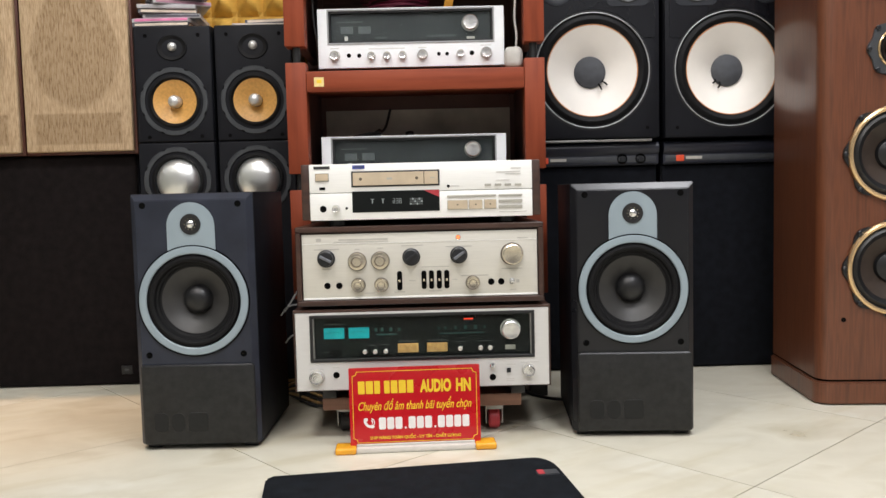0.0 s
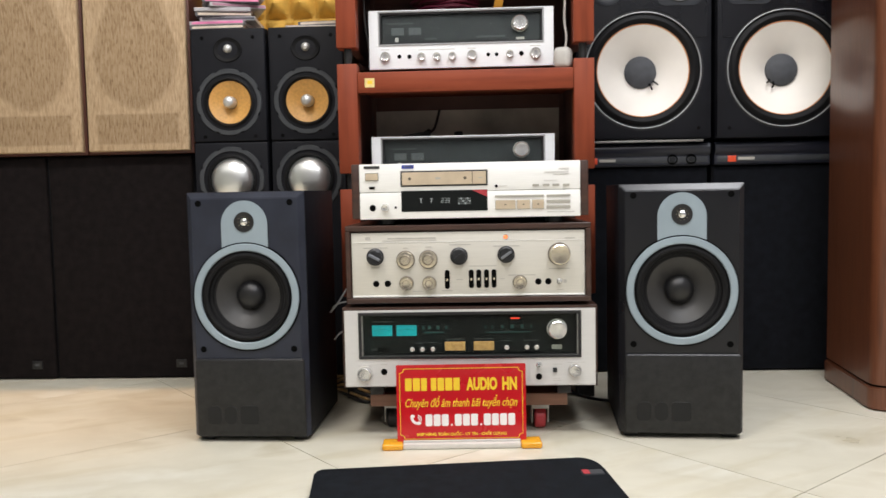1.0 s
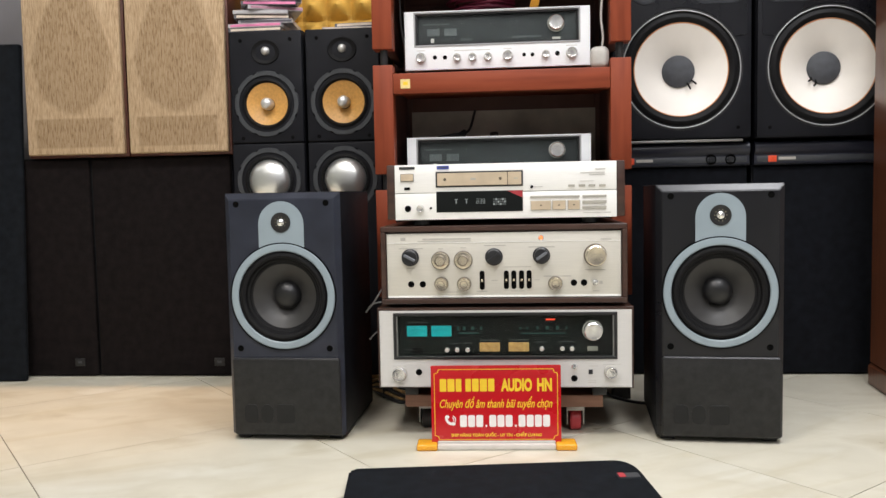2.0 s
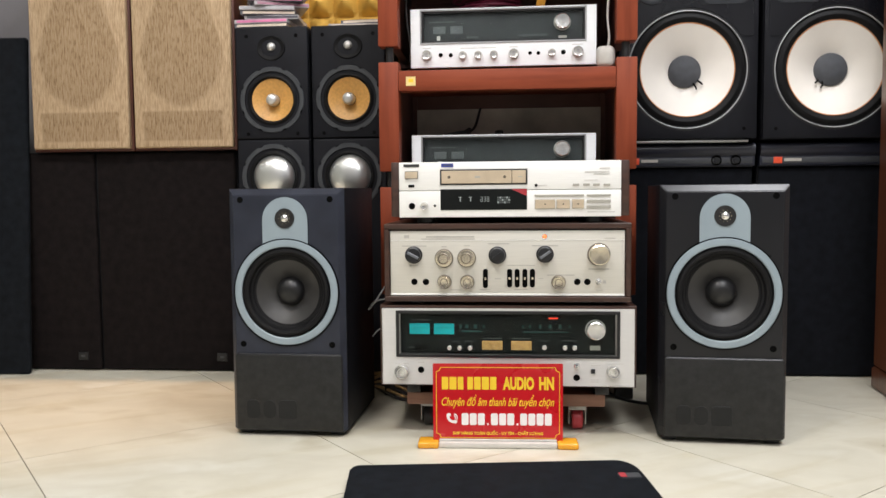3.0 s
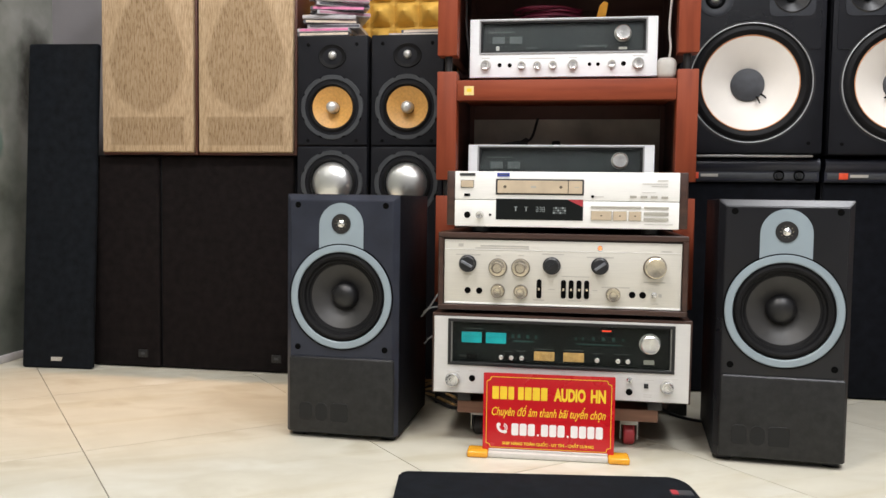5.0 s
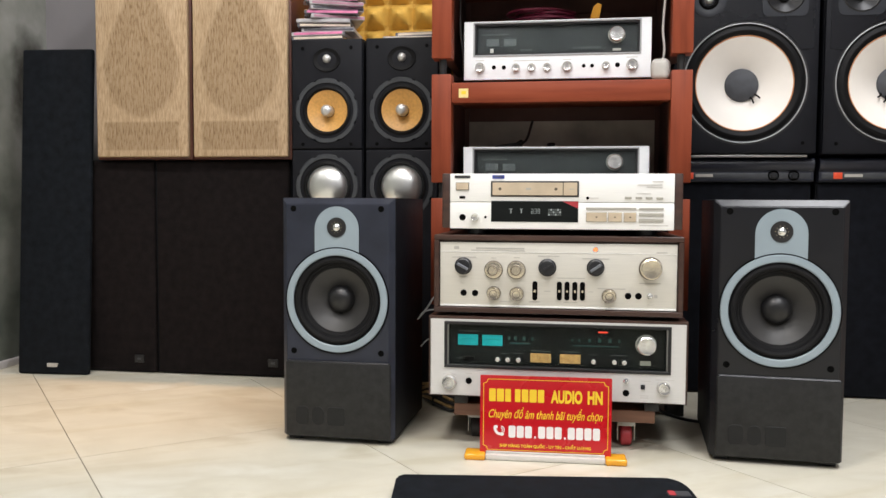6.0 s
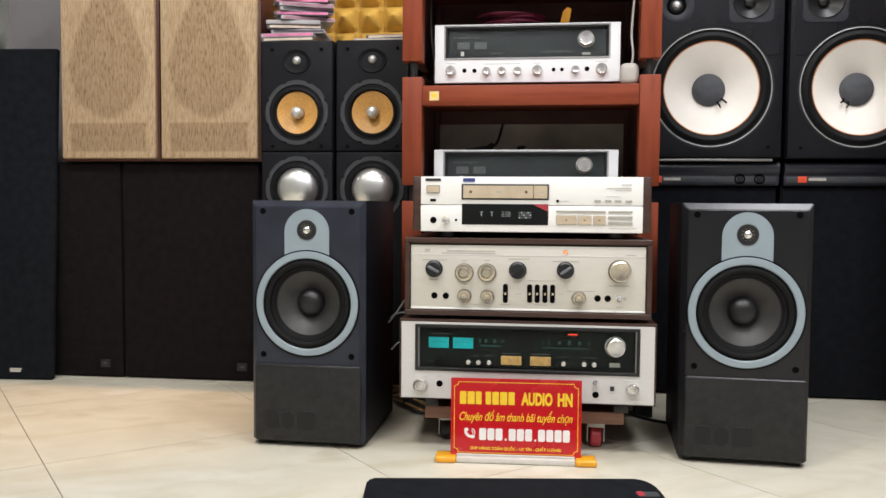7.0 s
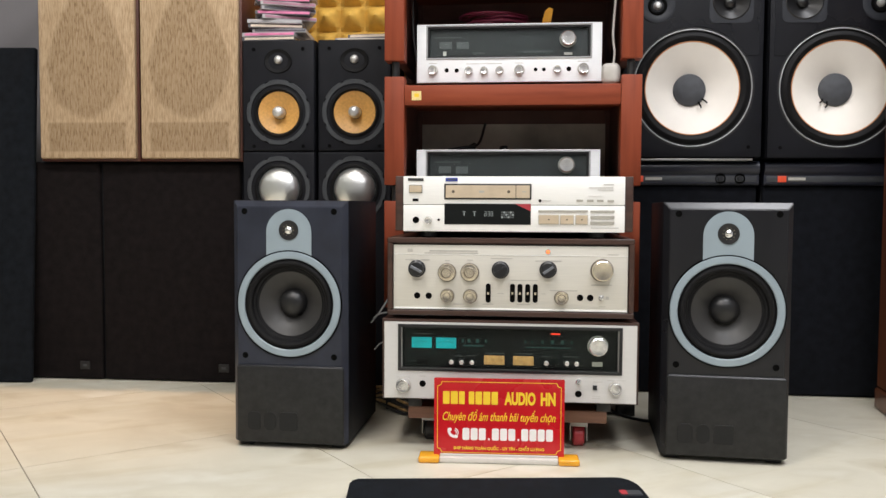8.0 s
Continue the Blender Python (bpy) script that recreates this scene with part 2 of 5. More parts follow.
def tile_material():
    m = mat("cream_marble_tile", (0.6, 0.55, 0.45), 0.30, scale=4.0, coat=0.0, spec=0.4, bump=0.05, fine=30)
    nt = m.node_tree
    ramp_of(m, [(0.27, (0.500, 0.455, 0.345)), (0.43, (0.650, 0.618, 0.515)), (0.56, (0.590, 0.556, 0.455)), (0.74, (0.705, 0.688, 0.605))])
    b = nt.nodes["Principled BSDF"]
    ob = nt.nodes.new("ShaderNodeObjectInfo")
    mp = [n for n in nt.nodes if n.bl_idname == "ShaderNodeMapping"][0]
    mul = nt.nodes.new("ShaderNodeVectorMath")
    mul.operation = "SCALE"
    mul.inputs[0].default_value = (37.0, 53.0, 11.0)
    nt.links.new(ob.outputs["Random"], mul.inputs["Scale"])
    nt.links.new(mul.outputs[0], mp.inputs["Location"])
    mp.inputs["Scale"].default_value = (1.0, 1.5, 1.0)
    n1 = [n for n in nt.nodes if n.bl_idname == "ShaderNodeTexNoise"][0]
    n1.inputs["Distortion"].default_value = 0.35
    n1.inputs["Detail"].default_value = 6
    # long soft veins along one side of the tiles
    turn = nt.nodes.new("ShaderNodeMapping")
    turn.vector_type = "TEXTURE"
    turn.inputs["Rotation"].default_value = (0, 0, radians(33))
    turn.inputs["Scale"].default_value = (0.55, 0.075, 1.0)
    nt.links.new(mul.outputs[0], turn.inputs["Location"])
    tc = [n for n in nt.nodes if n.bl_idname == "ShaderNodeTexCoord"][0]
    nt.links.new(tc.outputs["Object"], turn.inputs[0])
    vein = nt.nodes.new("ShaderNodeTexNoise")
    vein.inputs["Scale"].default_value, vein.inputs["Detail"].default_value, vein.inputs["Distortion"].default_value = 1.3, 5.0, 0.6
    nt.links.new(turn.outputs[0], vein.inputs[0])
    amount = nt.nodes.new("ShaderNodeMapRange")
    amount.inputs["From Min"].default_value, amount.inputs["From Max"].default_value = 0.50, 0.68
    amount.inputs["To Max"].default_value = 0.5
    nt.links.new(vein.outputs[0], amount.inputs[0])
    mix = nt.nodes.new("ShaderNodeMix")
    mix.data_type, mix.blend_type = "RGBA", "MULTIPLY"
    nt.links.new(amount.outputs[0], mix.inputs[0])
    nt.links.new(b.inputs["Base Color"].links[0].from_socket, mix.inputs[6])
    mix.inputs[7].default_value = (0.84, 0.80, 0.70, 1)
    nt.links.new(mix.outputs[2], b.inputs["Base Color"])
    return m


TILE = tile_material()


def tan_cloth():
    """Coarse beige cloth, darkened by age in the shape of the baffle behind it: a round opening that narrows upwards, and a slot below."""
    m = mat("tan_grille_cloth", (0.45, 0.33, 0.19), 0.9, scale=95, bump=0.8, fine=420, stretch=(7, 7, 0.45), spec=0.2)
    ramp_of(m, [(0.30, (0.315, 0.205, 0.113)), (0.47, (0.488, 0.350, 0.214)), (0.70, (0.612, 0.460, 0.310))])
    nt = m.node_tree
    b = nt.nodes["Principled BSDF"]
    tc = nt.nodes.new("ShaderNodeTexCoord")
    sep = nt.nodes.new("ShaderNodeSeparateXYZ")
    nt.links.new(tc.outputs["Object"], sep.inputs[0])

    def op(kind, a, c=None, clamp=False):
        n = nt.nodes.new("ShaderNodeMath")
        n.operation, n.use_clamp = kind, clamp
        for k, v in enumerate((a, c)):
            if v is None:
                continue
            if isinstance(v, (int, float)):
                n.inputs[k].default_value = v
            else:
                nt.links.new(v, n.inputs[k])
        return n.outputs[0]

    # short dark slubs along the weave
    slub_map = nt.nodes.new("ShaderNodeMapping")
    slub_map.inputs["Scale"].default_value = (1.0, 1.0, 0.20)
    nt.links.new(tc.outputs["Object"], slub_map.inputs[0])
    slub = nt.nodes.new("ShaderNodeTexNoise")
    slub.inputs["Scale"].default_value, slub.inputs["Detail"].default_value = 240.0, 2.0
    nt.links.new(slub_map.outputs[0], slub.inputs[0])
    fleck = op("MULTIPLY", op("SUBTRACT", slub.outputs[0], 0.53), 5.0, True)
    x, z = op("ABSOLUTE", sep.outputs[0]), sep.outputs[2]
    # drop-shaped opening, widest at z 0.255
    dz = op("SUBTRACT", z, 0.255)
    up = op("MULTIPLY", op("MAXIMUM", dz, 0.0), 0.30)
    down = op("MULTIPLY", op("MINIMUM", dz, 0.0), 0.76)
    d = op("SQRT", op("ADD", op("MULTIPLY", x, x), op("ADD", op("MULTIPLY", up, up), op("MULTIPLY", down, down))))
    d = op("ADD", d, op("MULTIPLY", op("MAXIMUM", dz, 0.0), 0.27))
    round_in = op("MULTIPLY", op("SUBTRACT", 0.115, d), 75.0, True)
    slot = op("MULTIPLY", op("MULTIPLY", op("SUBTRACT", 0.108, x), 200.0, True),
              op("MULTIPLY", op("SUBTRACT", 0.040, op("ABSOLUTE", op("SUBTRACT", z, 0.062))), 200.0, True))
    aged = op("MAXIMUM", round_in, slot)
    mask = op("ADD", op("MULTIPLY", aged, 0.50), op("MULTIPLY", fleck, op("ADD", op("MULTIPLY", aged, 0.55), 0.35)), True)
    mix = nt.nodes.new("ShaderNodeMix")
    mix.data_type, mix.blend_type = "RGBA", "MULTIPLY"
    src = b.inputs["Base Color"].links[0].from_socket
    nt.links.new(mask, mix.inputs[0])
    nt.links.new(src, mix.inputs[6])
    mix.inputs[7].default_value = (0.56, 0.52, 0.46, 1)
    nt.links.new(mix.outputs[2], b.inputs["Base Color"])
    return m


TAN = tan_cloth()


# ---- building helpers ----
def thing(name, label, category, x=0, y=0, z=0, rz=0, group="", rx=0):
    ob = new(name)
    ob.matrix_basis = pose(x, y, z, rx, 0, rz)
    ob.empty_display_size = 0.05
    return tagged(ob, label, category, group)


def finish(bm, name, material):
    bmesh.ops.recalc_face_normals(bm, faces=bm.faces[:])
    for f in bm.faces:
        f.smooth = True
    for e in bm.edges:
        if len(e.link_faces) == 2 and e.calc_face_angle(0.0) > 0.55:
            e.smooth = False
    me = bpy.data.meshes.new(name)
    bm.to_mesh(me)
    bm.free()
    me.materials.append(material)
    return me


def part(name, bm, material, parent, label=""):
    ob = new(name, finish(bm, name, material))
    ob.parent = parent
    if label:
        tagged(ob, label)
    return ob


def single(name, bm, material, label, category, x=0, y=0, z=0, rz=0, group="", kind=""):
    ob = new(name, finish(bm, name, material))
    ob.matrix_basis = pose(x, y, z, 0, 0, rz)
    return tagged(ob, label, category, group, kind)


def box(x0, x1, y0, y1, z0, z1, bev=0.0, seg=2, bm=None):
    bm = bm or bmesh.new()
    vs = bmesh.ops.create_cube(bm, size=1.0)["verts"]
    for v in vs:
        v.co = Vector(((x0 + x1) / 2 + v.co.x * (x1 - x0), (y0 + y1) / 2 + v.co.y * (y1 - y0), (z0 + z1) / 2 + v.co.z * (z1 - z0)))
    if bev:
        es = list({e for v in vs for e in v.link_edges})
        bmesh.ops.bevel(bm, geom=es, offset=bev, segments=seg, affect="EDGES", profile=0.5)
    return bm


def lathe(profile, cx=0.0, cz=0.0, y=0.0, seg=48, bm=None):
    """A turned body about an axis along y; profile of (radius, depth), depth grows away from the viewer."""
    bm = bm or bmesh.new()
    rings = []
    for r, d in profile:
        if r < 1e-6:
            rings.append([bm.verts.new((cx, y + d, cz))])
        else:
            rings.append([bm.verts.new((cx + r * math.cos(2 * math.pi * k / seg), y + d, cz + r * math.sin(2 * math.pi * k / seg))) for k in range(seg)])
    for a, b in zip(rings, rings[1:]):
        for k in range(seg):
            j = (k + 1) % seg
            if len(a) == 1 and len(b) > 1:
                bm.faces.new((a[0], b[k], b[j]))
            elif len(b) == 1 and len(a) > 1:
                bm.faces.new((a[k], a[j], b[0]))
            elif len(a) > 1:
                bm.faces.new((a[k], a[j], b[j], b[k]))
    return bm


def disc(r, cx, cz, y0, y1, bev=0.0, seg=24, bm=None):
    b = bev or 0.0003
    return lathe([(0, y0), (r - b, y0), (r, y0 + b), (r, y1), (0, y1)], cx, cz, 0.0, seg, bm)


def outline(points, y0, y1, bev=0.0, seg=2):
    """A slab of that outline in x and z, from depth y0 to y1."""
    bm = bmesh.new()
    f = bm.faces.new([bm.verts.new((x, y0, z)) for x, z in points])
    g = bmesh.ops.extrude_face_region(bm, geom=[f])
    vs = [v for v in g["geom"] if isinstance(v, bmesh.types.BMVert)]
    for v in vs:
        v.co.y = y1
    if bev:
        es = [e for e in bm.edges if abs(e.verts[0].co.y - y0) < 1e-6 and abs(e.verts[1].co.y - y0) < 1e-6]
        bmesh.ops.bevel(bm, geom=es, offset=bev, segments=seg, affect="EDGES")
    return bm


def rounded(x0, x1, z0, z1, r, n=5):
    out = []
    for cx, cz, a in ((x1 - r, z1 - r, 0), (x0 + r, z1 - r, 90), (x0 + r, z0 + r, 180), (x1 - r, z0 + r, 270)):
        out += [(cx + r * math.cos(radians(a + 90 * k / n)), cz + r * math.sin(radians(a + 90 * k / n))) for k in range(n + 1)]
    return out


def sheet(points, z0, z1, bev=0.0):
    """A slab of that outline in x and y, from height z0 to z1."""
    bm = bmesh.new()
    f = bm.faces.new([bm.verts.new((x, y, z1)) for x, y in points])
    g = bmesh.ops.extrude_face_region(bm, geom=[f])
    for v in g["geom"]:
        if isinstance(v, bmesh.types.BMVert):
            v.co.z = z0
    if bev:
        es = [e for e in bm.edges if abs(e.verts[0].co.z - z1) < 1e-6 and abs(e.verts[1].co.z - z1) < 1e-6]
        bmesh.ops.bevel(bm, geom=es, offset=bev, segments=2, affect="EDGES")
    return bm


def tube(points, r, seg=8, steps=6):
    ps = [Vector(p) for p in points]
    ps = [ps[0] * 2 - ps[1], *ps, ps[-1] * 2 - ps[-2]]
    line = []
    for a, b, c, d in zip(ps, ps[1:], ps[2:], ps[3:]):
        for k in range(steps):
            t = k / steps
            line.append(0.5 * (2 * b + (c - a) * t + (2 * a - 5 * b + 4 * c - d) * t * t + (3 * b - a - 3 * c + d) * t ** 3))
    line.append(ps[-2])
    bm = bmesh.new()
    rings, side = [], Vector((0.3, 0.5, 0.81))
    for k, p in enumerate(line):
        w = (line[min(k + 1, len(line) - 1)] - line[max(k - 1, 0)]).normalized()
        u = w.cross(side)
        u = u.normalized() if u.length > 1e-4 else w.orthogonal().normalized()
        v = w.cross(u)
        rings.append([bm.verts.new(p + r * (u * math.cos(2 * math.pi * j / seg) + v * math.sin(2 * math.pi * j / seg))) for j in range(seg)])
    for a, b in zip(rings, rings[1:]):
        for j in range(seg):
            bm.faces.new((a[j], a[(j + 1) % seg], b[(j + 1) % seg], b[j]))
    bm.faces.new(rings[0][::-1])
    bm.faces.new(rings[-1])
    return bm


def frame_box(x0, x1, z0, z1, t, y0, y1, bev=0.0006):
    """A rectangular frame of thickness t, its opening going through."""
    bm = bmesh.new()
    for a in ((x0, x1, z1 - t, z1), (x0, x1, z0, z0 + t), (x0, x0 + t, z0 + t, z1 - t), (x1 - t, x1, z0 + t, z1 - t)):
        box(a[0], a[1], y0, y1, a[2], a[3], bev, 1, bm)
    return bm


def carve(bm, holes):
    """Cuts round holes (x, z, radius, depth) into the front of a body."""
    cut = bmesh.new()
    for cx, cz, r, depth in holes:
        disc(r, cx, cz, -0.05, depth, 0.0001, 72, cut)
    made = []
    for b in (bm, cut):
        bmesh.ops.recalc_face_normals(b, faces=b.faces[:])
        me = bpy.data.meshes.new("blank")
        b.to_mesh(me)
        b.free()
        made.append(new("blank", me))
    mod = made[0].modifiers.new("cut", "BOOLEAN")
    mod.operation, mod.object, mod.solver = "DIFFERENCE", made[1], "EXACT"
    bpy.context.view_layer.update()
    out = bmesh.new()
    me = bpy.data.meshes.new_from_object(made[0].evaluated_get(bpy.context.evaluated_depsgraph_get()))
    out.from_mesh(me)
    for o in made:
        bpy.data.objects.remove(o)
    return out


def lettering(name, text, x, z, y, width, height, material, parent, shear=0.0, bold=0.0, label=""):
    """Raised letters, fitted into width and height about (x, z), facing the viewer."""
    cu = bpy.data.curves.new(name, "FONT")
    cu.body, cu.align_x, cu.align_y, cu.extrude, cu.size, cu.shear, cu.resolution_u = text, "CENTER", "CENTER", 0.0, 1.0, shear, 3
    cu.offset = bold
    tmp = bpy.data.objects.new(name, cu)
    scene.collection.objects.link(tmp)
    bpy.context.view_layer.update()
    me = bpy.data.meshes.new_from_object(tmp.evaluated_get(bpy.context.evaluated_depsgraph_get()))
    bpy.data.objects.remove(tmp)
    co = np.array([v.co for v in me.vertices])
    lo, hi = co.min(0), co.max(0)
    for v in me.vertices:
        px = x + ((v.co.x - lo[0]) / (hi[0] - lo[0]) - 0.5) * width
        pz = z + ((v.co.y - lo[1]) / (hi[1] - lo[1]) - 0.5) * height
        v.co = (px, y, pz)
    me.materials.clear()
    me.materials.append(material)
    ob = new(name, me)
    ob.parent = parent
    return tagged(ob, label) if label else ob


# ---- room ----
def wall(name, label, x0, x1, y0, y1, z0, z1, material):
    return single(name, box(x0, x1, y0, y1, z0, z1), material, label, "wall", kind="structure")


wall("wall_back", "grey painted wall behind the loudspeakers", SIDE - 0.15, RIGHT + 0.15, BACK, BACK + 0.15, -0.1, HIGH, WALL_GREY)
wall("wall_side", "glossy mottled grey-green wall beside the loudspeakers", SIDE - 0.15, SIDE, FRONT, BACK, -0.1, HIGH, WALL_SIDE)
wall("wall_right", "plain grey wall of the showroom", RIGHT, RIGHT + 0.15, FRONT, BACK, -0.1, HIGH, WALL_WHITE)
wall("wall_front", "plain grey wall of the showroom", SIDE - 0.15, RIGHT + 0.15, FRONT - 0.15, FRONT, -0.1, HIGH, WALL_FRONT)
single("ceiling", box(SIDE - 0.15, RIGHT + 0.15, FRONT - 0.15, BACK + 0.15, HIGH, HIGH + 0.12), CEILING, "plain white plaster ceiling", "ceiling", kind="structure")
single("baseboard", box(SIDE, SIDE + 0.012, FRONT, BACK, 0, 0.022, 0.003), SKIRT, "white skirting along the glossy wall", "baseboard", kind="structure")

LAMPS = ((-0.75, 0.15, 38, (1.0, 0.955, 0.92)), (0.85, 0.15, 35, (0.93, 0.95, 1.0)), (-0.75, -1.7, 34, (1.0, 0.955, 0.97)), (0.85, -1.7, 34, (0.95, 0.955, 1.0)), (1.0, 1.38, 22, (0.93, 0.945, 1.0)))
for x, y, power, tint in LAMPS:
    lamp = thing("ceiling_light", "white square led panel on the ceiling", "ceiling light", x, y, HIGH, group="ceiling led panels")
    part("frame", box(-0.31, 0.31, -0.31, 0.31, -0.03, -0.001, 0.004), SKIRT, lamp)
    part("diffuser", box(-0.29, 0.29, -0.29, 0.29, -0.034, -0.031), LED, lamp)
    light = bpy.data.lights.new("led_panel_light", "AREA")
    light.shape, light.size, light.energy, light.color = "SQUARE", 0.58, power, tint
    bulb = new("led_panel_light", light)
    bulb.matrix_basis = pose(x, y, HIGH - 0.04)


spot = thing("downlight", "small round warm downlight in the ceiling", "downlight", -1.02, 2.05, HIGH)
bm = disc(0.07, 0, 0, 0.0, 0.02, 0.003, 32)
bmesh.ops.rotate(bm, verts=bm.verts[:], cent=(0, 0, 0), matrix=Matrix.Rotation(radians(90), 3, "X"))
bmesh.ops.translate(bm, verts=bm.verts[:], vec=(0, 0, -0.021))
part("trim_ring", bm, SKIRT, spot)
warm = bpy.data.lights.new("downlight_beam", "SPOT")
warm.energy, warm.color, warm.spot_size, warm.spot_blend, warm.shadow_soft_size = 170, (1.0, 0.56, 0.24), radians(27), 1.0, 0.04
beam = new("downlight_beam", warm)
beam.matrix_basis = look((-1.02, 2.05, HIGH - 0.03), (-1.0, 1.68, 0))


# ---- front loudspeakers ----
def front_speaker(x, y, rz, label):
    s = thing("bookshelf_speaker", label, "loudspeaker", x, y, 0, rz, group="pair of two-way loudspeakers in front")
    W, H, D = 0.118, 0.496, 0.275
    part("cabinet", carve(box(-W, W, 0.013, D, 0.010, H, 0.0015), [(0, 0.290, 0.0900, 0.05)]), CABINET, s)
    # front board with a broad chamfer along the top and both sides
    bm = bmesh.new()
    back = [bm.verts.new(p) for p in ((-W, 0.013, 0.010), (W, 0.013, 0.010), (W, 0.013, H), (-W, 0.013, H))]
    face = [bm.verts.new(p) for p in ((-W + 0.012, 0.0, 0.010), (W - 0.012, 0.0, 0.010), (W - 0.012, 0.0, H - 0.013), (-W + 0.012, 0.0, H - 0.013))]
    bm.faces.new(face), bm.faces.new(back)
    for k in range(4):
        bm.faces.new((back[k], back[(k + 1) % 4], face[(k + 1) % 4], face[k]))
    bmesh.ops.bevel(bm, geom=[e for e in bm.edges if e.is_manifold], offset=0.0012, segments=2, affect="EDGES")
    # matching boards; the left one's lighter colour carries its sheen
    part("baffle", carve(bm, [(0, 0.290, 0.0915, 0.03)]), BAFFLE_SHEEN if x < 0 else SATIN, s, "dark satin front board with chamfered edges")
    # lower cover panel
    pan = part("port_cover", box(-W + 0.010, W - 0.006, -0.0060, 0.002, 0.012, 0.166, 0.0042, 3), PANEL, s, "charcoal textured lower cover panel")
    part("cover_edge", box(-W + 0.012, W - 0.008, -0.0062, 0.002, 0.1615, 0.1672, 0.0026, 1), SATIN, pan, "thin glossy top edge of the cover")
    # plain raised shapes in place of the maker's mark
    marks = (rounded(-0.086, -0.058, 0.036, 0.074, 0.009, 4), rounded(-0.052, -0.026, 0.036, 0.074, 0.0125, 5), rounded(-0.020, 0.018, 0.036, 0.074, 0.006, 4))
    for shape in marks:
        part("raised_mark", outline(shape, -0.0068, -0.0050, 0.0006, 1), MARK_BLACK, pan, "plain raised black shape")
    # tweeter plate: upright tongue with a round top
    pts = [(0.046 * math.cos(radians(a)), 0.433 + 0.046 * math.sin(radians(a))) for a in range(0, 181, 9)]
    tw = part("tweeter_plate", outline(pts + [(-0.046, 0.3865), (0.046, 0.3865)], -0.0022, 0.003, 0.0006), RING, s, "blue-grey plastic tongue with rounded top")
    part("tweeter_edge", outline([(px * 1.018, 0.433 + (pz - 0.433) * 1.018) for px, pz in pts] + [(-0.0468, 0.3865), (0.0468, 0.3865)], -0.0009, 0.003), HOLE, tw)
    part("tweeter_horn", lathe([(0.0200, -0.0020), (0.0195, -0.0042), (0.0180, -0.0044), (0.0130, -0.0028), (0, -0.0026)], 0, 0.437, 0, 40), RUBBER, tw)
    part("dome", lathe([(0, -0.0090), (0.0035, -0.0084), (0.0068, -0.0064), (0.0086, -0.0034), (0.0088, -0.002)], 0, 0.437, 0, 32), CHROME, tw, "small polished metal tweeter dome")
    bm = bmesh.new()
    for k in range(10):
        a = 2 * math.pi * k / 10
        box(0.0108 * math.cos(a) - 0.0008, 0.0108 * math.cos(a) + 0.0008, -0.0042, -0.0025, 0.437 + 0.0108 * math.sin(a) - 0.0008, 0.437 + 0.0108 * math.sin(a) + 0.0008, 0, 1, bm)
    part("phase_spokes", bm, KNOB, tw)
    wo = part("woofer_ring", lathe([(0.0905, 0.004), (0.0905, -0.0030), (0.0925, -0.0045), (0.1035, -0.0040), (0.1055, -0.0015), (0.1055, 0.004)], 0, 0.290, 0, 72), RING, s, "blue-grey woofer ring")
    part("ring_edge", lathe([(0.1052, -0.0027), (0.1074, -0.0027), (0.1076, 0.003)], 0, 0.290, 0, 72), HOLE, wo)
    part("surround", lathe([(0.0908, -0.0015), (0.088, 0.0005), (0.0855, -0.004), (0.0815, -0.0050), (0.0765, -0.0030), (0.0740, 0.0030), (0.0705, 0.0040), (0.0680, 0.0072), (0.0640, 0.0085)], 0, 0.290, 0, 64), SURROUND, wo, "black rubber roll surround")
    part("cone", lathe([(0.0645, 0.0080), (0.0600, 0.0105), (0.045, 0.0200), (0.030, 0.0300), (0.020, 0.0355)], 0, 0.290, 0, 64), CONE, wo, "dark grey paper cone")
    part("dust_cap", lathe([(0.0280, 0.0310), (0.0268, 0.0215), (0.022, 0.0140), (0.013, 0.0090), (0, 0.0075)], 0, 0.290, 0, 48), CAP, wo, "black domed dust cap")
    for bx, bz in ((-0.091, 0.474), (0.091, 0.474), (-0.091, 0.186), (0.091, 0.186)):
        part("grille_socket", lathe([(0.0064, 0.0005), (0.0060, -0.0006), (0.0048, -0.0007), (0.0042, -0.0002), (0, -0.0002)], bx, bz, 0, 18), HOLE, s)
    for fx in (-0.095, 0.095):
        for fy in (0.03, 0.24):
            part("foot", box(fx - 0.014, fx + 0.014, fy - 0.014, fy + 0.014, 0, 0.0105, 0.002), RUBBER, s)
    return s


front_speaker(-0.431, 1.390, -1.5, "black two-way loudspeaker with blue-grey woofer ring, standing on tiles")
front_speaker(0.414, 1.392, -4.0, "black two-way loudspeaker with grey woofer ring, turned slightly inwards")


# ---- tall grille cover ----
slim = thing("grille_cover", "tall black cloth grille cover leaning against a loudspeaker", "grille cover", -1.398, 1.882, 0.0015, 3.5, "", -3.6)
bm = box(-0.1035, 0.1035, 0, 0.018, 0.0, 0.914, 0.007, 3)
part("cloth_panel", bm, CLOTH_BLUE, slim, "blue-black cloth stretched over a board")
part("back_frame", frame_box(-0.098, 0.098, 0.006, 0.908, 0.02, 0.0182, 0.024), RUBBER, slim)
for px in (-0.08, 0.08):
    for pz in (0.06, 0.45, 0.85):
        part("peg", disc(0.005, px, pz, 0.0235, 0.034, 0.001, 12), RUBBER, slim)
part("badge", outline([(-0.016, 0.021), (0.014, 0.021), (0.018, 0.032), (-0.016, 0.032)], -0.0025, 0.0005, 0.0005), KNOB_W, slim, "small silver plate")


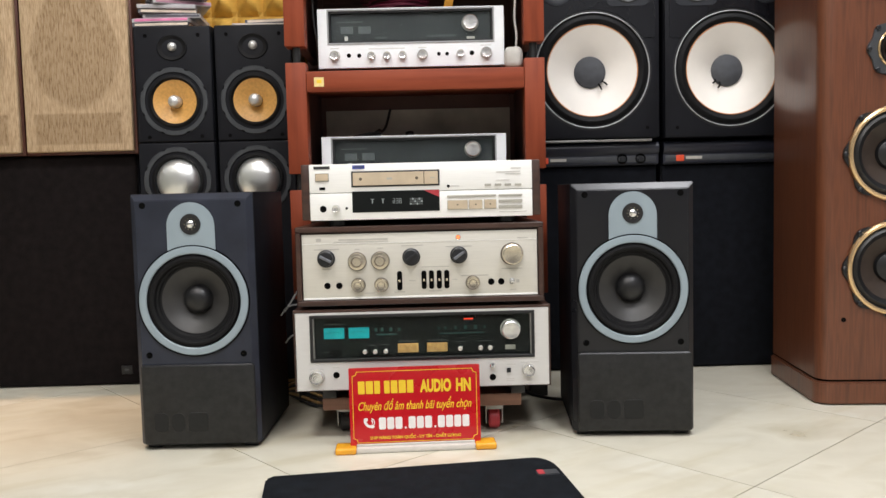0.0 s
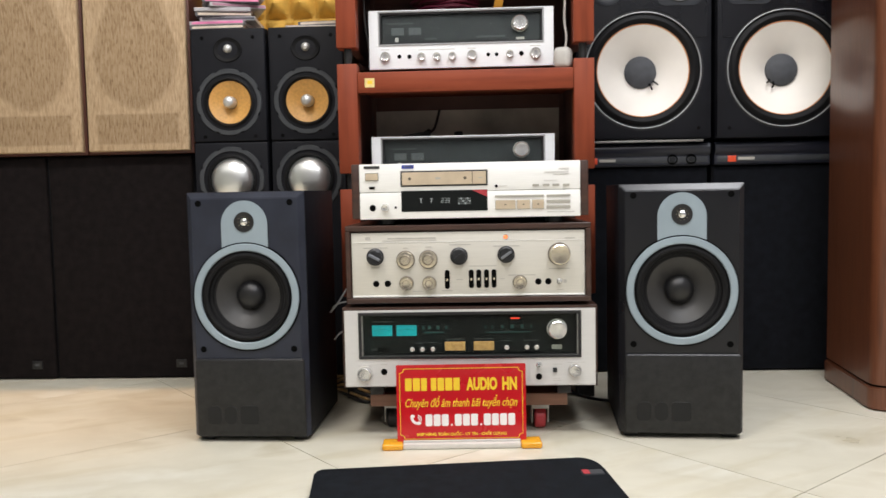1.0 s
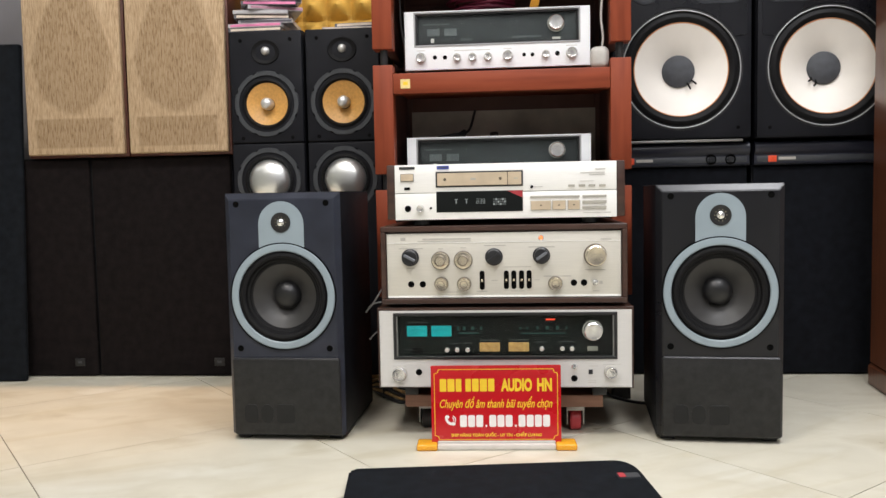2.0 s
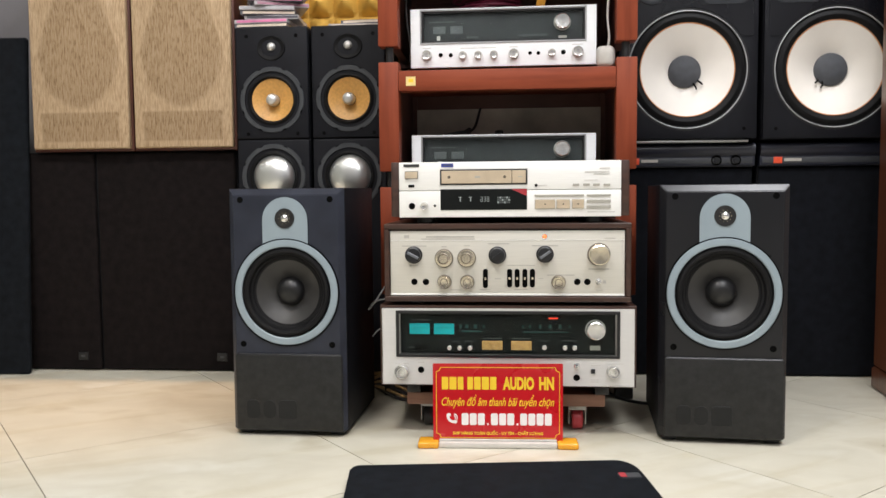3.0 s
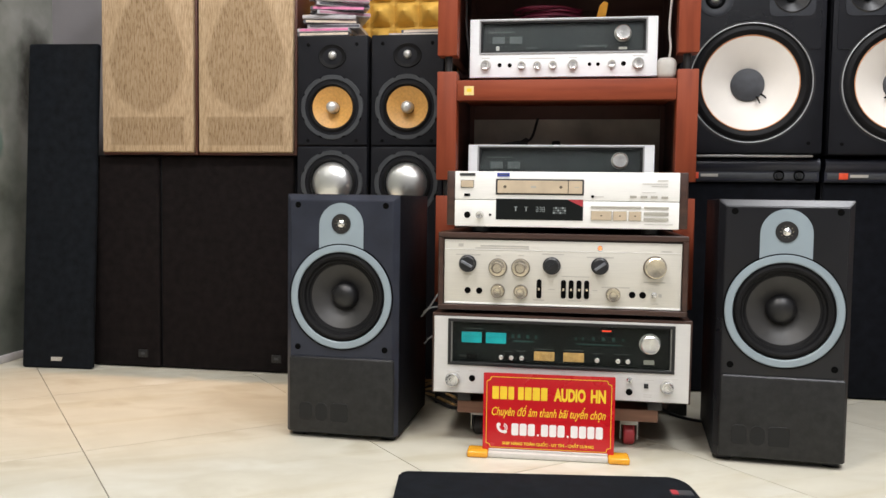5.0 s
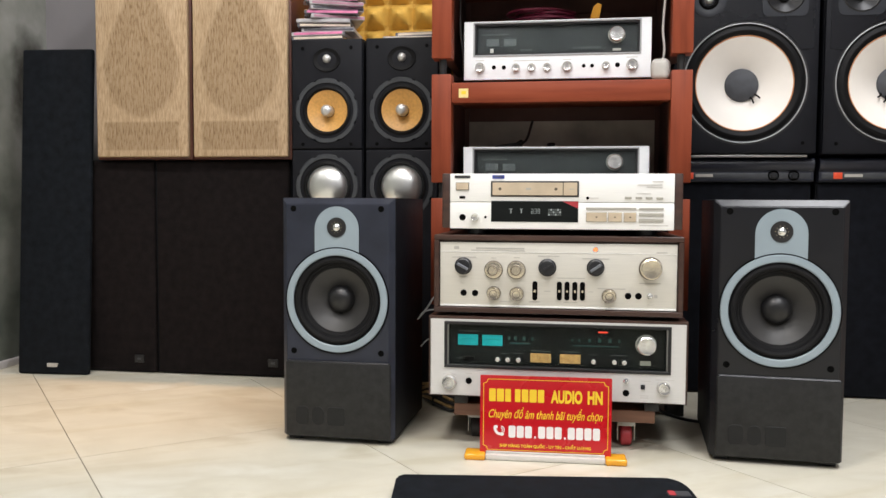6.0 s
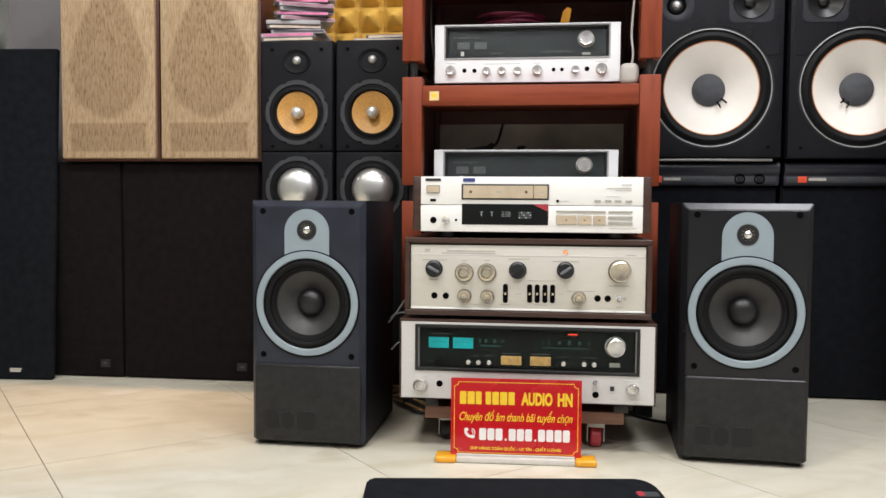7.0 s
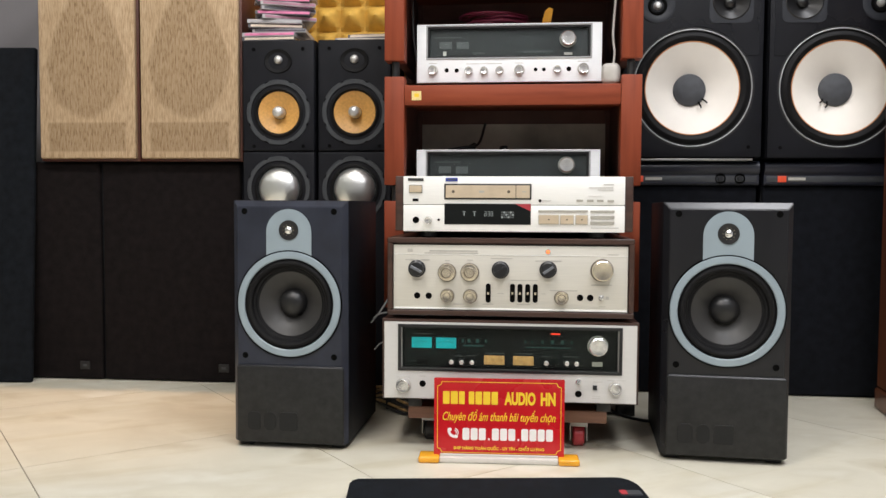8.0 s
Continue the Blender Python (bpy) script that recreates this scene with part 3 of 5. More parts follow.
# ---- low loudspeakers with dark cloth fronts ----
def cloth_speaker(x, y):
    s = thing("floor_speaker", "low wide loudspeaker with dark brown cloth front", "loudspeaker", x, y, 0, group="dark cloth-fronted loudspeakers")
    part("cabinet", box(-0.196, 0.196, 0.016, 0.215, 0.0, 0.603, 0.003), CABINET, s)
    part("grille", box(-0.1945, 0.1945, 0, 0.017, 0.003, 0.6, 0.006, 3), CLOTH_BROWN, s, "dark brown grille cloth")
    b = part("badge", box(0.131, 0.159, -0.003, 0.001, 0.030, 0.052, 0.0008), RUBBER, s, "small dark badge with a grey mark")
    part("badge_mark", box(0.1395, 0.1505, -0.0036, -0.0029, 0.0385, 0.0440), DRIVER_RING, b)
    return s


cloth_speaker(-1.318, 1.950)
cloth_speaker(-0.923, 1.953)


# ---- tan loudspeakers on top ----
def tan_speaker(x, y, z):
    s = thing("shelf_speaker", "loudspeaker with aged tan woven cloth front and thin red-brown trim", "loudspeaker", x, y, z, group="tan cloth loudspeakers on top")
    s.matrix_basis = pose(x, y, z) @ Matrix.Scale(1.028, 4)
    part("cabinet", box(-0.1365, 0.1365, 0.012, 0.235, 0, 0.56, 0.002), TRIM_RED, s, "red-brown wooden cabinet")
    part("grille", box(-0.1305, 0.1305, -0.004, 0.014, 0.006, 0.554, 0.004, 3), TAN, s, "tan woven cloth, darkened over the openings")
    return s


tan_speaker(-1.1397, 1.925, 0.6032)
tan_speaker(-0.8560, 1.927, 0.6032)


# ---- black towers with amber cones ----
def tower(x, y):
    s = thing("floor_speaker", "black tower loudspeaker with woven amber midrange and silver woofer", "loudspeaker", x, y, 0, group="black towers beside the rack")
    part("cabinet", carve(box(-0.0975, 0.0975, 0.012, 0.255, 0.0, 0.917, 0.003), [(0, 0.729, 0.064, 0.04), (0, 0.530, 0.064, 0.04)]), CABINET, s)
    part("upper_baffle", carve(box(-0.0965, 0.0965, 0.0, 0.014, 0.628, 0.916, 0.004, 3), [(0, 0.729, 0.0655, 0.03)]), BAFFLE2, s)
    part("lower_baffle", carve(box(-0.0965, 0.0965, 0.0, 0.014, 0.004, 0.626, 0.004, 3), [(0, 0.530, 0.0655, 0.03)]), BAFFLE2, s)
    # tweeter dish
    bm = lathe([(0.038, -0.0005), (0.036, -0.003), (0.030, -0.001), (0.014, 0.003), (0, 0.0035)], 0, 0, 0, 40)
    for v in bm.verts:
        v.co.z = v.co.z * 0.84 + 0.862
    tw = part("tweeter_dish", bm, SURROUND, s, "shallow oval black tweeter dish")
    part("dome", lathe([(0, -0.009), (0.005, -0.0082), (0.009, -0.0055), (0.0112, -0.001), (0.0114, 0.003)], 0, 0.865, 0, 28), PLUG, tw, "silver tweeter dome")
    for cz, low in ((0.729, False), (0.530, True)):
        # ring of short arcs between eight screws
        bm = bmesh.new()
        rings = []
        for k in range(96):
            a = 2 * math.pi * (k + 0.5) / 96
            gap = (k % 12) in (5, 6)
            ro = 0.0852 if not gap else 0.0822
            rings.append([bm.verts.new((r * math.cos(a), d, cz + r * math.sin(a))) for r, d in ((0.0728, 0.001), (0.0733, -0.0028), (ro - 0.0012, -0.0028), (ro, -0.0010), (ro, 0.001))])
        for k in range(96):
            for j in range(4):
                bm.faces.new((rings[k][j], rings[k][j + 1], rings[(k + 1) % 96][j + 1], rings[(k + 1) % 96][j]))
        dr = part("driver_ring", bm, DRIVER_RING, s, "dark grey notched driver ring")
        for k in range(8):
            a = 2 * math.pi * (k * 12 + 6) / 96
            part("screw", disc(0.0042, 0.0808 * math.cos(a), cz + 0.0808 * math.sin(a), -0.0018, 0.001, 0.0006, 10), HOLE, dr)
        part("surround", lathe([(0.0734, -0.0020), (0.0690, 0.0030), (0.0640, -0.0022), (0.0600, -0.0036), (0.0565, 0.0008), (0.0545, 0.0035)], 0, cz, 0, 56), SURROUND, dr)
        if low:
            part("cone", lathe([(0.0550, 0.003), (0.0510, -0.0035), (0.042, -0.0105), (0.030, -0.0155), (0.016, -0.0180), (0, -0.0188)], 0, cz, 0, 56), SILVER_CONE, dr, "domed satin aluminium woofer")
        else:
            part("cone", lathe([(0.0550, 0.003), (0.040, 0.0085), (0.026, 0.0145), (0.016, 0.018)], 0, cz, 0, 56), YELLOW_CONE, dr, "woven amber cone")
            part("phase_plug", lathe([(0.0150, 0.018), (0.0160, 0.004), (0.0155, -0.004), (0.012, -0.0110), (0.006, -0.0145), (0, -0.0155)], 0, cz, 0, 32), PLUG, dr, "silver bullet plug")
    for bx in (-0.066, 0.066):
        for bz in (0.893, 0.641):
            part("grille_socket", lathe([(0.0048, 0.0005), (0.0046, -0.0010), (0.0030, -0.0012), (0, 0.0004)], bx, bz, 0, 14), HOLE, s)
    return s


tower(-0.6105, 1.915)
tower(-0.4085, 1.915)


# ---- white-coned monitors and the floor loudspeakers below them ----
def lower_monitor(x, y, knobs):
    s = thing("floor_speaker", "black floor loudspeaker with cloth front and rounded control strip", "loudspeaker", x, y, 0, group="black cloth loudspeakers under the monitors")
    part("cabinet", box(-0.172, 0.172, 0.032, 0.22, 0, 0.604, 0.003), CABINET, s)
    part("grille", box(-0.170, 0.170, 0.020, 0.034, 0.004, 0.542, 0.005, 3), CLOTH, s, "black grille cloth")
    bm = bmesh.new()
    prof = [(0.034, 0.604), (0.012, 0.604), (0.0065, 0.6030), (0.0025, 0.6005), (-0.0005, 0.5970), (-0.0025, 0.5925), (-0.003, 0.588), (-0.002, 0.581), (0.001, 0.5755), (0.004, 0.572), (0.006, 0.570), (0.006, 0.548), (0.010, 0.544), (0.034, 0.544)]
    a = [bm.verts.new((-0.171, d, z)) for d, z in prof]
    b = [bm.verts.new((0.171, d, z)) for d, z in prof]
    for k in range(len(prof)):
        j = (k + 1) % len(prof)
        bm.faces.new((a[k], a[j], b[j], b[k]))
    bm.faces.new(a), bm.faces.new(b[::-1])
    st = part("control_strip", bm, TRIMB, s, "rounded glossy black strip across the top")
    part("badge_band", box(-0.165, 0.165, 0.0045, 0.007, 0.552, 0.566, 0.0006), DRIVER_RING, st, "dark grey band")
    part("badge", box(-0.138, -0.117, 0.0025, 0.006, 0.551, 0.567, 0.0008), RED_BADGE, st, "small orange-red square")
    part("badge_bar", box(-0.112, -0.070, 0.0036, 0.0046, 0.556, 0.563), INK, st)
    if knobs:
        for kx in (0.076, 0.124):
            k = part("knob_recess", lathe([(0.0135, 0.006), (0.0130, 0.0025), (0.0110, 0.0015), (0.0100, 0.0050), (0, 0.0055)], kx, 0.560, 0, 28), HOLE, st)
            part("knob", disc(0.0075, kx, 0.560, 0.0, 0.006, 0.001, 20), KNOB_B, k)
    return s


lower_monitor(0.454, 1.955, True)
lower_monitor(0.809, 1.955, False)


def monitor(x, y, z, side):
    s = thing("studio_monitor", "black monitor loudspeaker with large white cone woofer", "loudspeaker", x, y, z, group="white-coned monitors")
    part("cabinet", carve(box(-0.1725, 0.1725, 0.012, 0.24, 0, 0.60, 0.002), [(0, 0.173, 0.141, 0.08), (side * 0.091, 0.386, 0.043, 0.05)]), CABINET, s)
    part("baffle", carve(box(-0.1715, 0.1715, 0.0, 0.014, 0.001, 0.599, 0.003), [(0, 0.173, 0.1428, 0.03), (side * 0.091, 0.386, 0.044, 0.03)]), BAFFLE2, s)
    cz = 0.173
    ring = part("woofer_ring", lathe([(0.1436, 0.0), (0.1442, -0.0024), (0.1453, -0.0028), (0.1464, -0.0024), (0.1470, 0.0)], 0, cz, 0, 80), RING_STEEL, s, "thin bright metal ring")
    part("frame_edge", lathe([(0.1480, -0.0006), (0.1512, -0.0006), (0.1512, 0.001)], 0, cz, 0, 80), RUBBER, ring)
    part("surround", lathe([(0.1432, -0.0010), (0.1400, 0.0012), (0.1350, -0.0030), (0.1290, -0.0048), (0.1230, -0.0028), (0.1180, 0.0022), (0.1150, 0.003)], 0, cz, 0, 80), SURROUND, ring, "black treated surround")
    part("glue_edge", lathe([(0.1172, 0.0012), (0.1160, 0.0004), (0.1143, 0.0022)], 0, cz, 0, 80), ORANGE_EDGE, ring)
    part("cone", lathe([(0.1150, 0.0018), (0.100, 0.0080), (0.080, 0.0165), (0.060, 0.0260), (0.044, 0.0345), (0.038, 0.0380)], 0, cz, 0, 80), WHITE_CONE, ring, "large white paper cone")
    part("dust_cap", lathe([(0.0412, 0.0365), (0.0395, 0.0300), (0.030, 0.0245), (0.016, 0.0215), (0, 0.0205)], 0, cz, 0, 48), GREY_CAP, ring, "grey felt dust cap")
    for k in (0, 1):
        ax = side * (0.021 + 0.011 * k)
        lead = tube([(ax, 0.030, cz - 0.030 + 0.006 * k), (ax * 1.15, 0.018, cz - 0.040 + 0.010 * k), (ax * 1.3, 0.021, cz - 0.046 + 0.012 * k)], 0.0022, 6, 4)
        part("lead_wire", lead, HOLE, ring)
    # midrange in a rounded square plate, on a smoother raised panel that the woofer's ring cuts into
    mx, mz = side * 0.091, 0.386
    part("upper_panel", carve(outline(rounded(-0.160, 0.160, 0.253, 0.592, 0.006, 3), -0.0016, 0.0005, 0.0008), [(0, cz, 0.1525, 0.03), (mx, mz, 0.0445, 0.03)]), SATIN, s, "smoother raised black panel round the upper drivers")
    mp = part("midrange_plate", carve(outline(rounded(mx - 0.055, mx + 0.055, mz - 0.055, mz + 0.055, 0.018), -0.003, 0.002, 0.0015), [(mx, mz, 0.0445, 0.02)]), DARK_RING, s, "dark rounded square plate")
    part("midrange_cone", lathe([(0.046, -0.0032), (0.043, -0.0050), (0.038, -0.0010), (0.028, 0.0065), (0.016, 0.016), (0.012, 0.018)], mx, mz, 0, 44), RUBBER, mp)
    part("midrange_cap", lathe([(0.0140, 0.017), (0.012, 0.010), (0.006, 0.006), (0, 0.005)], mx, mz, 0, 28), CAP, mp)
    tx, tz = -side * 0.089, 0.378
    tp = part("tweeter_ring", lathe([(0.044, 0.001), (0.0435, -0.003), (0.040, -0.004), (0.029, -0.003), (0.022, -0.001), (0, 0.001)], tx, tz, 0, 44), DARK_RING, s, "dark grey round tweeter plate")
    part("tweeter_cone", lathe([(0.024, -0.0026), (0.020, -0.0045), (0.014, -0.001), (0.009, 0.0)], tx, tz, 0, 32), HOLE, tp)
    part("dome", lathe([(0, -0.010), (0.006, -0.0085), (0.010, -0.004), (0.011, 0.0)], tx, tz, 0, 24), PLUG, tp, "silver tweeter dome")
    for bx, bz in ((-side * -0.140, 0.026), (-0.15, 0.58), (0.15, 0.58)):
        part("grille_socket", lathe([(0.0045, 0.0005), (0.0042, -0.0010), (0.0028, -0.0012), (0, 0.0004)], bx, bz, 0, 14), HOLE, s)
    return s


monitor(0.449, 1.930, 0.612, 1)
monitor(0.806, 1.930, 0.610, -1)
single("spacer_strip", box(-0.14, 0.14, 0, 0.02, 0, 0.006, 0.001), STEEL, "flat grey metal strip under a monitor", "strip", 0.462, 1.935, 0.604)


# ---- tall walnut loudspeaker ----
def walnut_speaker(x, y, rz):
    s = thing("walnut_speaker", "tall walnut loudspeaker with rounded corners, plinth and brass-ringed drivers", "loudspeaker", x, y, 0, rz)
    def body(w0, w1, d0, d1, r):
        pts = []
        for cx, cy, a in ((w1 - r, d1 - 0.004, 0), (w0 + 0.004, d1 - 0.004, 90), (w0 + r, d0 + r, 180), (w1 - r, d0 + r, 270)):
            rr = r if a >= 180 else 0.004
            cx = cx if a >= 180 else (w1 - 0.004 if a == 0 else w0 + 0.004)
            pts += [(cx + rr * math.cos(radians(a + 90 * k / 8)), cy + rr * math.sin(radians(a + 90 * k / 8))) for k in range(9)]
        return pts
    part("cabinet", carve(sheet(body(0, 0.325, 0, 0.300, 0.030), 0.056, 1.12, 0.003), [(0.158, 0.545, 0.092, 0.06), (0.158, 0.300, 0.092, 0.06), (0.158, 0.765, 0.040, 0.05), (0.158, 0.93, 0.046, 0.05)]), WALNUT, s, "glossy walnut veneer cabinet with rounded front corners")
    part("shadow_gap", sheet(body(0.004, 0.321, 0.004, 0.296, 0.028), 0.048, 0.058), HOLE, s)
    part("plinth", sheet(body(-0.004, 0.329, -0.004, 0.302, 0.032), 0.004, 0.051, 0.003), WALNUT, s, "walnut plinth")
    part("foot", sheet(body(0.01, 0.315, 0.01, 0.29, 0.03), 0.0, 0.005), RUBBER, s)
    cx = 0.158
    for cz, r in ((0.545, 0.1), (0.300, 0.1), (0.765, 0.044), (0.93, 0.05)):
        n = 64
        reach = lambda k: r * ((1.06 if r > 0.09 else 1.13) + 0.06 * math.cos(8 * 2 * math.pi * k / n))
        pts = [(cx + reach(k) * math.cos(2 * math.pi * k / n), cz + reach(k) * math.sin(2 * math.pi * k / n)) for k in range(n)]
        if r < 0.09:
            pts = [(cx + (pz - cx) * 1.25, cz + (q - cz) * 1.25) for pz, q in pts]
        fl = part("driver_flange", carve(outline(pts, -0.006, 0.002, 0.001), [(cx, cz, r * 0.918, 0.03)]), DRIVER_RING if r < 0.09 else RUBBER, s, "black scalloped driver flange")
        for k in range(8):
            a = 2 * math.pi * k / 8
            q = r * (1.075 if r > 0.09 else 1.40)
            part("bolt", disc(0.0052, cx + q * math.cos(a), cz + q * math.sin(a), -0.011, -0.004, 0.0015, 12), KNOB_B, fl)
        part("brass_ring", lathe([(r * 0.915, -0.004), (r * 0.93, -0.0095), (r * 0.97, -0.0105), (r * 1.01, -0.0090), (r * 1.03, -0.005)], cx, cz, 0, 72), GOLD_RING, fl, "polished brass ring")
        part("surround", lathe([(r * 0.925, -0.006), (r * 0.89, -0.003), (r * 0.82, -0.0085), (r * 0.74, -0.001), (r * 0.70, 0.004)], cx, cz, 0, 56), RUBBER, fl)
        part("cone", lathe([(r * 0.71, 0.003), (r * 0.5, 0.016), (r * 0.30, 0.028)], cx, cz, 0, 56), CONE_BROWN, fl, "grey-brown cone")
        part("dust_cap", lathe([(r * 0.34, 0.026), (r * 0.30, 0.018), (r * 0.15, 0.012), (0, 0.010)], cx, cz, 0, 32), CAP, fl)
    part("grille_socket", lathe([(0.0052, 0.0006), (0.005, -0.0012), (0.003, -0.0014), (0, 0.0004)], 0.052, 0.188, 0, 14), HOLE, s)
    return s


walnut_speaker(0.865, 1.575, -5.0)


# ---- equipment rack ----
rack = thing("equipment_rack", "red-brown mahogany rack of stacked open modules on spacers", "rack", 0, 1.72, 0)
for z0, z1 in ((0.045, 0.205), (0.245, 0.498), (0.535, 0.788), (0.825, 1.078)):
    for sx in (-1, 1):
        for d0, d1 in ((0.0, 0.045), (0.355, 0.40)):
            a, b = sorted((sx * 0.250, sx * 0.2965))
            # rear posts and side panels take the shade-darkened wood
            part("post", box(a, b, d0, d1, z0, z1, 0.0018), MAHOGANY if d0 < 0.1 else RACK_SHADE, rack)
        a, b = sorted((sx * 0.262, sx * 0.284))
        part("side_panel", box(a, b, 0.045, 0.355, z0 + 0.01, z1 - 0.012, 0.001), RACK_SHADE, rack)
    part("shelf", box(-0.2495, 0.2495, 0.002, 0.042, z1 - 0.067, z1 - 0.020, 0.0015), MAHOGANY_H, rack, "mahogany front rail of a shelf")
    part("shelf_board", box(-0.2615, 0.2615, 0.0425, 0.354, z1 - 0.040, z1 - 0.020), MAHOGANY_H, rack)
    part("back_rail", box(-0.2495, 0.2495, 0.358, 0.395, z1 - 0.077, z1 - 0.020, 0.001), RACK_SHADE, rack)
    for sx in (-0.273, 0.273) if z1 < 1.0 else ():
        for d in (0.022, 0.378):
            bm = disc(0.009, sx, 0, 0, 0.037, 0.001, 16)
            bmesh.ops.rotate(bm, verts=bm.verts[:], cent=(sx, 0, 0), matrix=Matrix.Rotation(radians(90), 3, "X"))
            for v in bm.verts:
                v.co = (v.co.x, v.co.y + d, v.co.z + z1)
            sp = part("spacer", bm, RUBBER, rack, "short dark metal spacer")
part("back_panel", box(-0.2495, 0.2495, 0.3575, 0.370, 0.77, 1.0), RACK_SHADE, rack, "dark wooden back panel")
# added sheet: brightens the open back where the lit wall would show
part("wall_stand_in", box(-0.2495, 0.2495, 0.349, 0.3545, 0.525, 0.711), WALL_STAND_IN, rack, "pale grey-brown sheet added in place of the lit wall behind")
for sx in (-0.273, 0.273):
    for d in (0.022, 0.378):
        part("foot", box(sx - 0.02, sx + 0.02, d - 0.02, d + 0.02, 0, 0.046, 0.002), RUBBER, rack)
single("price_sticker", box(-0.0112, 0.0112, -0.0008, 0, -0.0105, 0.0105), STICKER, "small yellow paper sticker on the shelf rail", "sticker", -0.221, 1.7218, 0.7435)
ob = bpy.data.objects["price_sticker"]
part("sticker_mark", box(-0.005, 0.006, -0.0012, -0.0009, -0.003, 0.005), SIGN_YELLOW, ob)

AMP_ITEMS = [
    ('black_knob', -0.1813, 0.0798, 0.0158),
    ('dual_knob', -0.1216, 0.073, 0.0167),
    ('dual_knob', -0.077, 0.0736, 0.0167),
    ('black_knob', -0.0169, 0.0792, 0.0158),
    ('black_knob', 0.0752, 0.0808, 0.0154),
    ('volume_knob', 0.1784, 0.0804, 0.0202),
    ('small_knob', -0.121, 0.027, 0.0128),
    ('small_knob', -0.076, 0.0266, 0.0128),
    ('slider', -0.0405, 0.0336, 0.0097, 0.0374),
    ('slider', 0.0067, 0.0341, 0.0097, 0.0361),
    ('slider', 0.0213, 0.0342, 0.0097, 0.0361),
    ('slider', 0.0363, 0.0342, 0.0097, 0.0361),
    ('slider', 0.0509, 0.0343, 0.0097, 0.0361),
    ('small_knob', 0.1014, 0.0263, 0.0128),
    ('jack', -0.1805, 0.0268, 0.0057),
    ('jack', -0.1576, 0.0266, 0.0057),
    ('jack', 0.1372, 0.0271, 0.0057),
    ('jack', 0.1566, 0.0271, 0.0057),
    ('toggle', 0.1778, 0.0274, 0.0062),
    ('lamp', 0.0746, 0.1152, 0.0048),
    ('mark', -0.1949, 0.116, 0.0097, 0.0062),
    ('mark', -0.109, 0.1153, 0.0946, 0.0031),
    ('mark', -0.1135, 0.111, 0.1056, 0.0022),
    ('mark', 0.1992, 0.1112, 0.0198, 0.0022),
    ('mark', -0.18, 0.0973, 0.0484, 0.0018),
    ('mark', -0.181, 0.0588, 0.0167, 0.0018),
    ('mark', -0.121, 0.0963, 0.0097, 0.0018),
    ('mark', -0.0764, 0.0978, 0.0114, 0.0018),
    ('mark', -0.0147, 0.1015, 0.0418, 0.0018),
    ('mark', 0.0756, 0.0975, 0.0506, 0.0018),
    ('mark', 0.1778, 0.0521, 0.0396, 0.0018),
    ('mark', -0.0162, 0.033, 0.0123, 0.0013),
    ('mark', 0.0667, 0.0334, 0.0097, 0.0013),
    ('mark', -0.041, 0.0117, 0.0211, 0.0018),
    ('mark', 0.0283, 0.012, 0.0264, 0.0013),
    ('mark', 0.0293, 0.0591, 0.0528, 0.0013),
    ('mark', 0.1053, 0.0403, 0.0528, 0.0018),
    ('mark', -0.0984, 0.011, 0.0211, 0.0018),
    ('mark', 0.1888, 0.0271, 0.0062, 0.0062),
    ('mark', 0.1797, 0.011, 0.0123, 0.0013),
]
CD_ITEMS = [
    ('power_button', -0.1892, 0.0824, 0.0241, 0.0131),
    ('window', -0.1893, 0.061, 0.0114, 0.0053),
    ('blue_badge', -0.119, 0.1007, 0.0236, 0.007),
    ('dark_mark', -0.1891, 0.1007, 0.0306, 0.0053),
    ('tray', -0.049, 0.0775, 0.1663, 0.028),
    ('display', -0.049, 0.0341, 0.1672, 0.0403),
    ('jack', -0.1886, 0.0221, 0.0057),
    ('small_knob', -0.1644, 0.0223, 0.007),
    ('jack', -0.1438, 0.0226, 0.0022),
    ('jack', 0.052, 0.0604, 0.0026),
    ('mark', 0.0643, 0.0605, 0.0175, 0.0013),
    ('grey_button', 0.1279, 0.061, 0.0123, 0.0044),
    ('grey_button', 0.1477, 0.061, 0.0123, 0.0044),
    ('grey_button', 0.1665, 0.0609, 0.0123, 0.0044),
    ('grey_button', 0.1863, 0.0604, 0.0123, 0.0044),
    ('grey_button', 0.0961, 0.0407, 0.0941, 0.0039),
    ('grey_button', 0.1712, 0.0405, 0.0455, 0.0039),
    ('grey_button', 0.1711, 0.0294, 0.0455, 0.0061),
    ('grey_button', 0.1709, 0.0184, 0.0455, 0.0061),
    ('tan_button', 0.069, 0.0243, 0.0376, 0.0166),
    ('tan_button', 0.1037, 0.0242, 0.0245, 0.0166),
    ('tan_button', 0.1319, 0.0243, 0.0219, 0.0166),
    ('mark', 0.1822, 0.0919, 0.0193, 0.0022),
    ('mark', 0.1677, 0.0856, 0.0464, 0.0018),
    ('mark', 0.1764, 0.0814, 0.0298, 0.0013),
    ('mark', 0.1566, 0.0696, 0.0263, 0.0009),
    ('mark', 0.1757, 0.009, 0.0525, 0.0018),
]
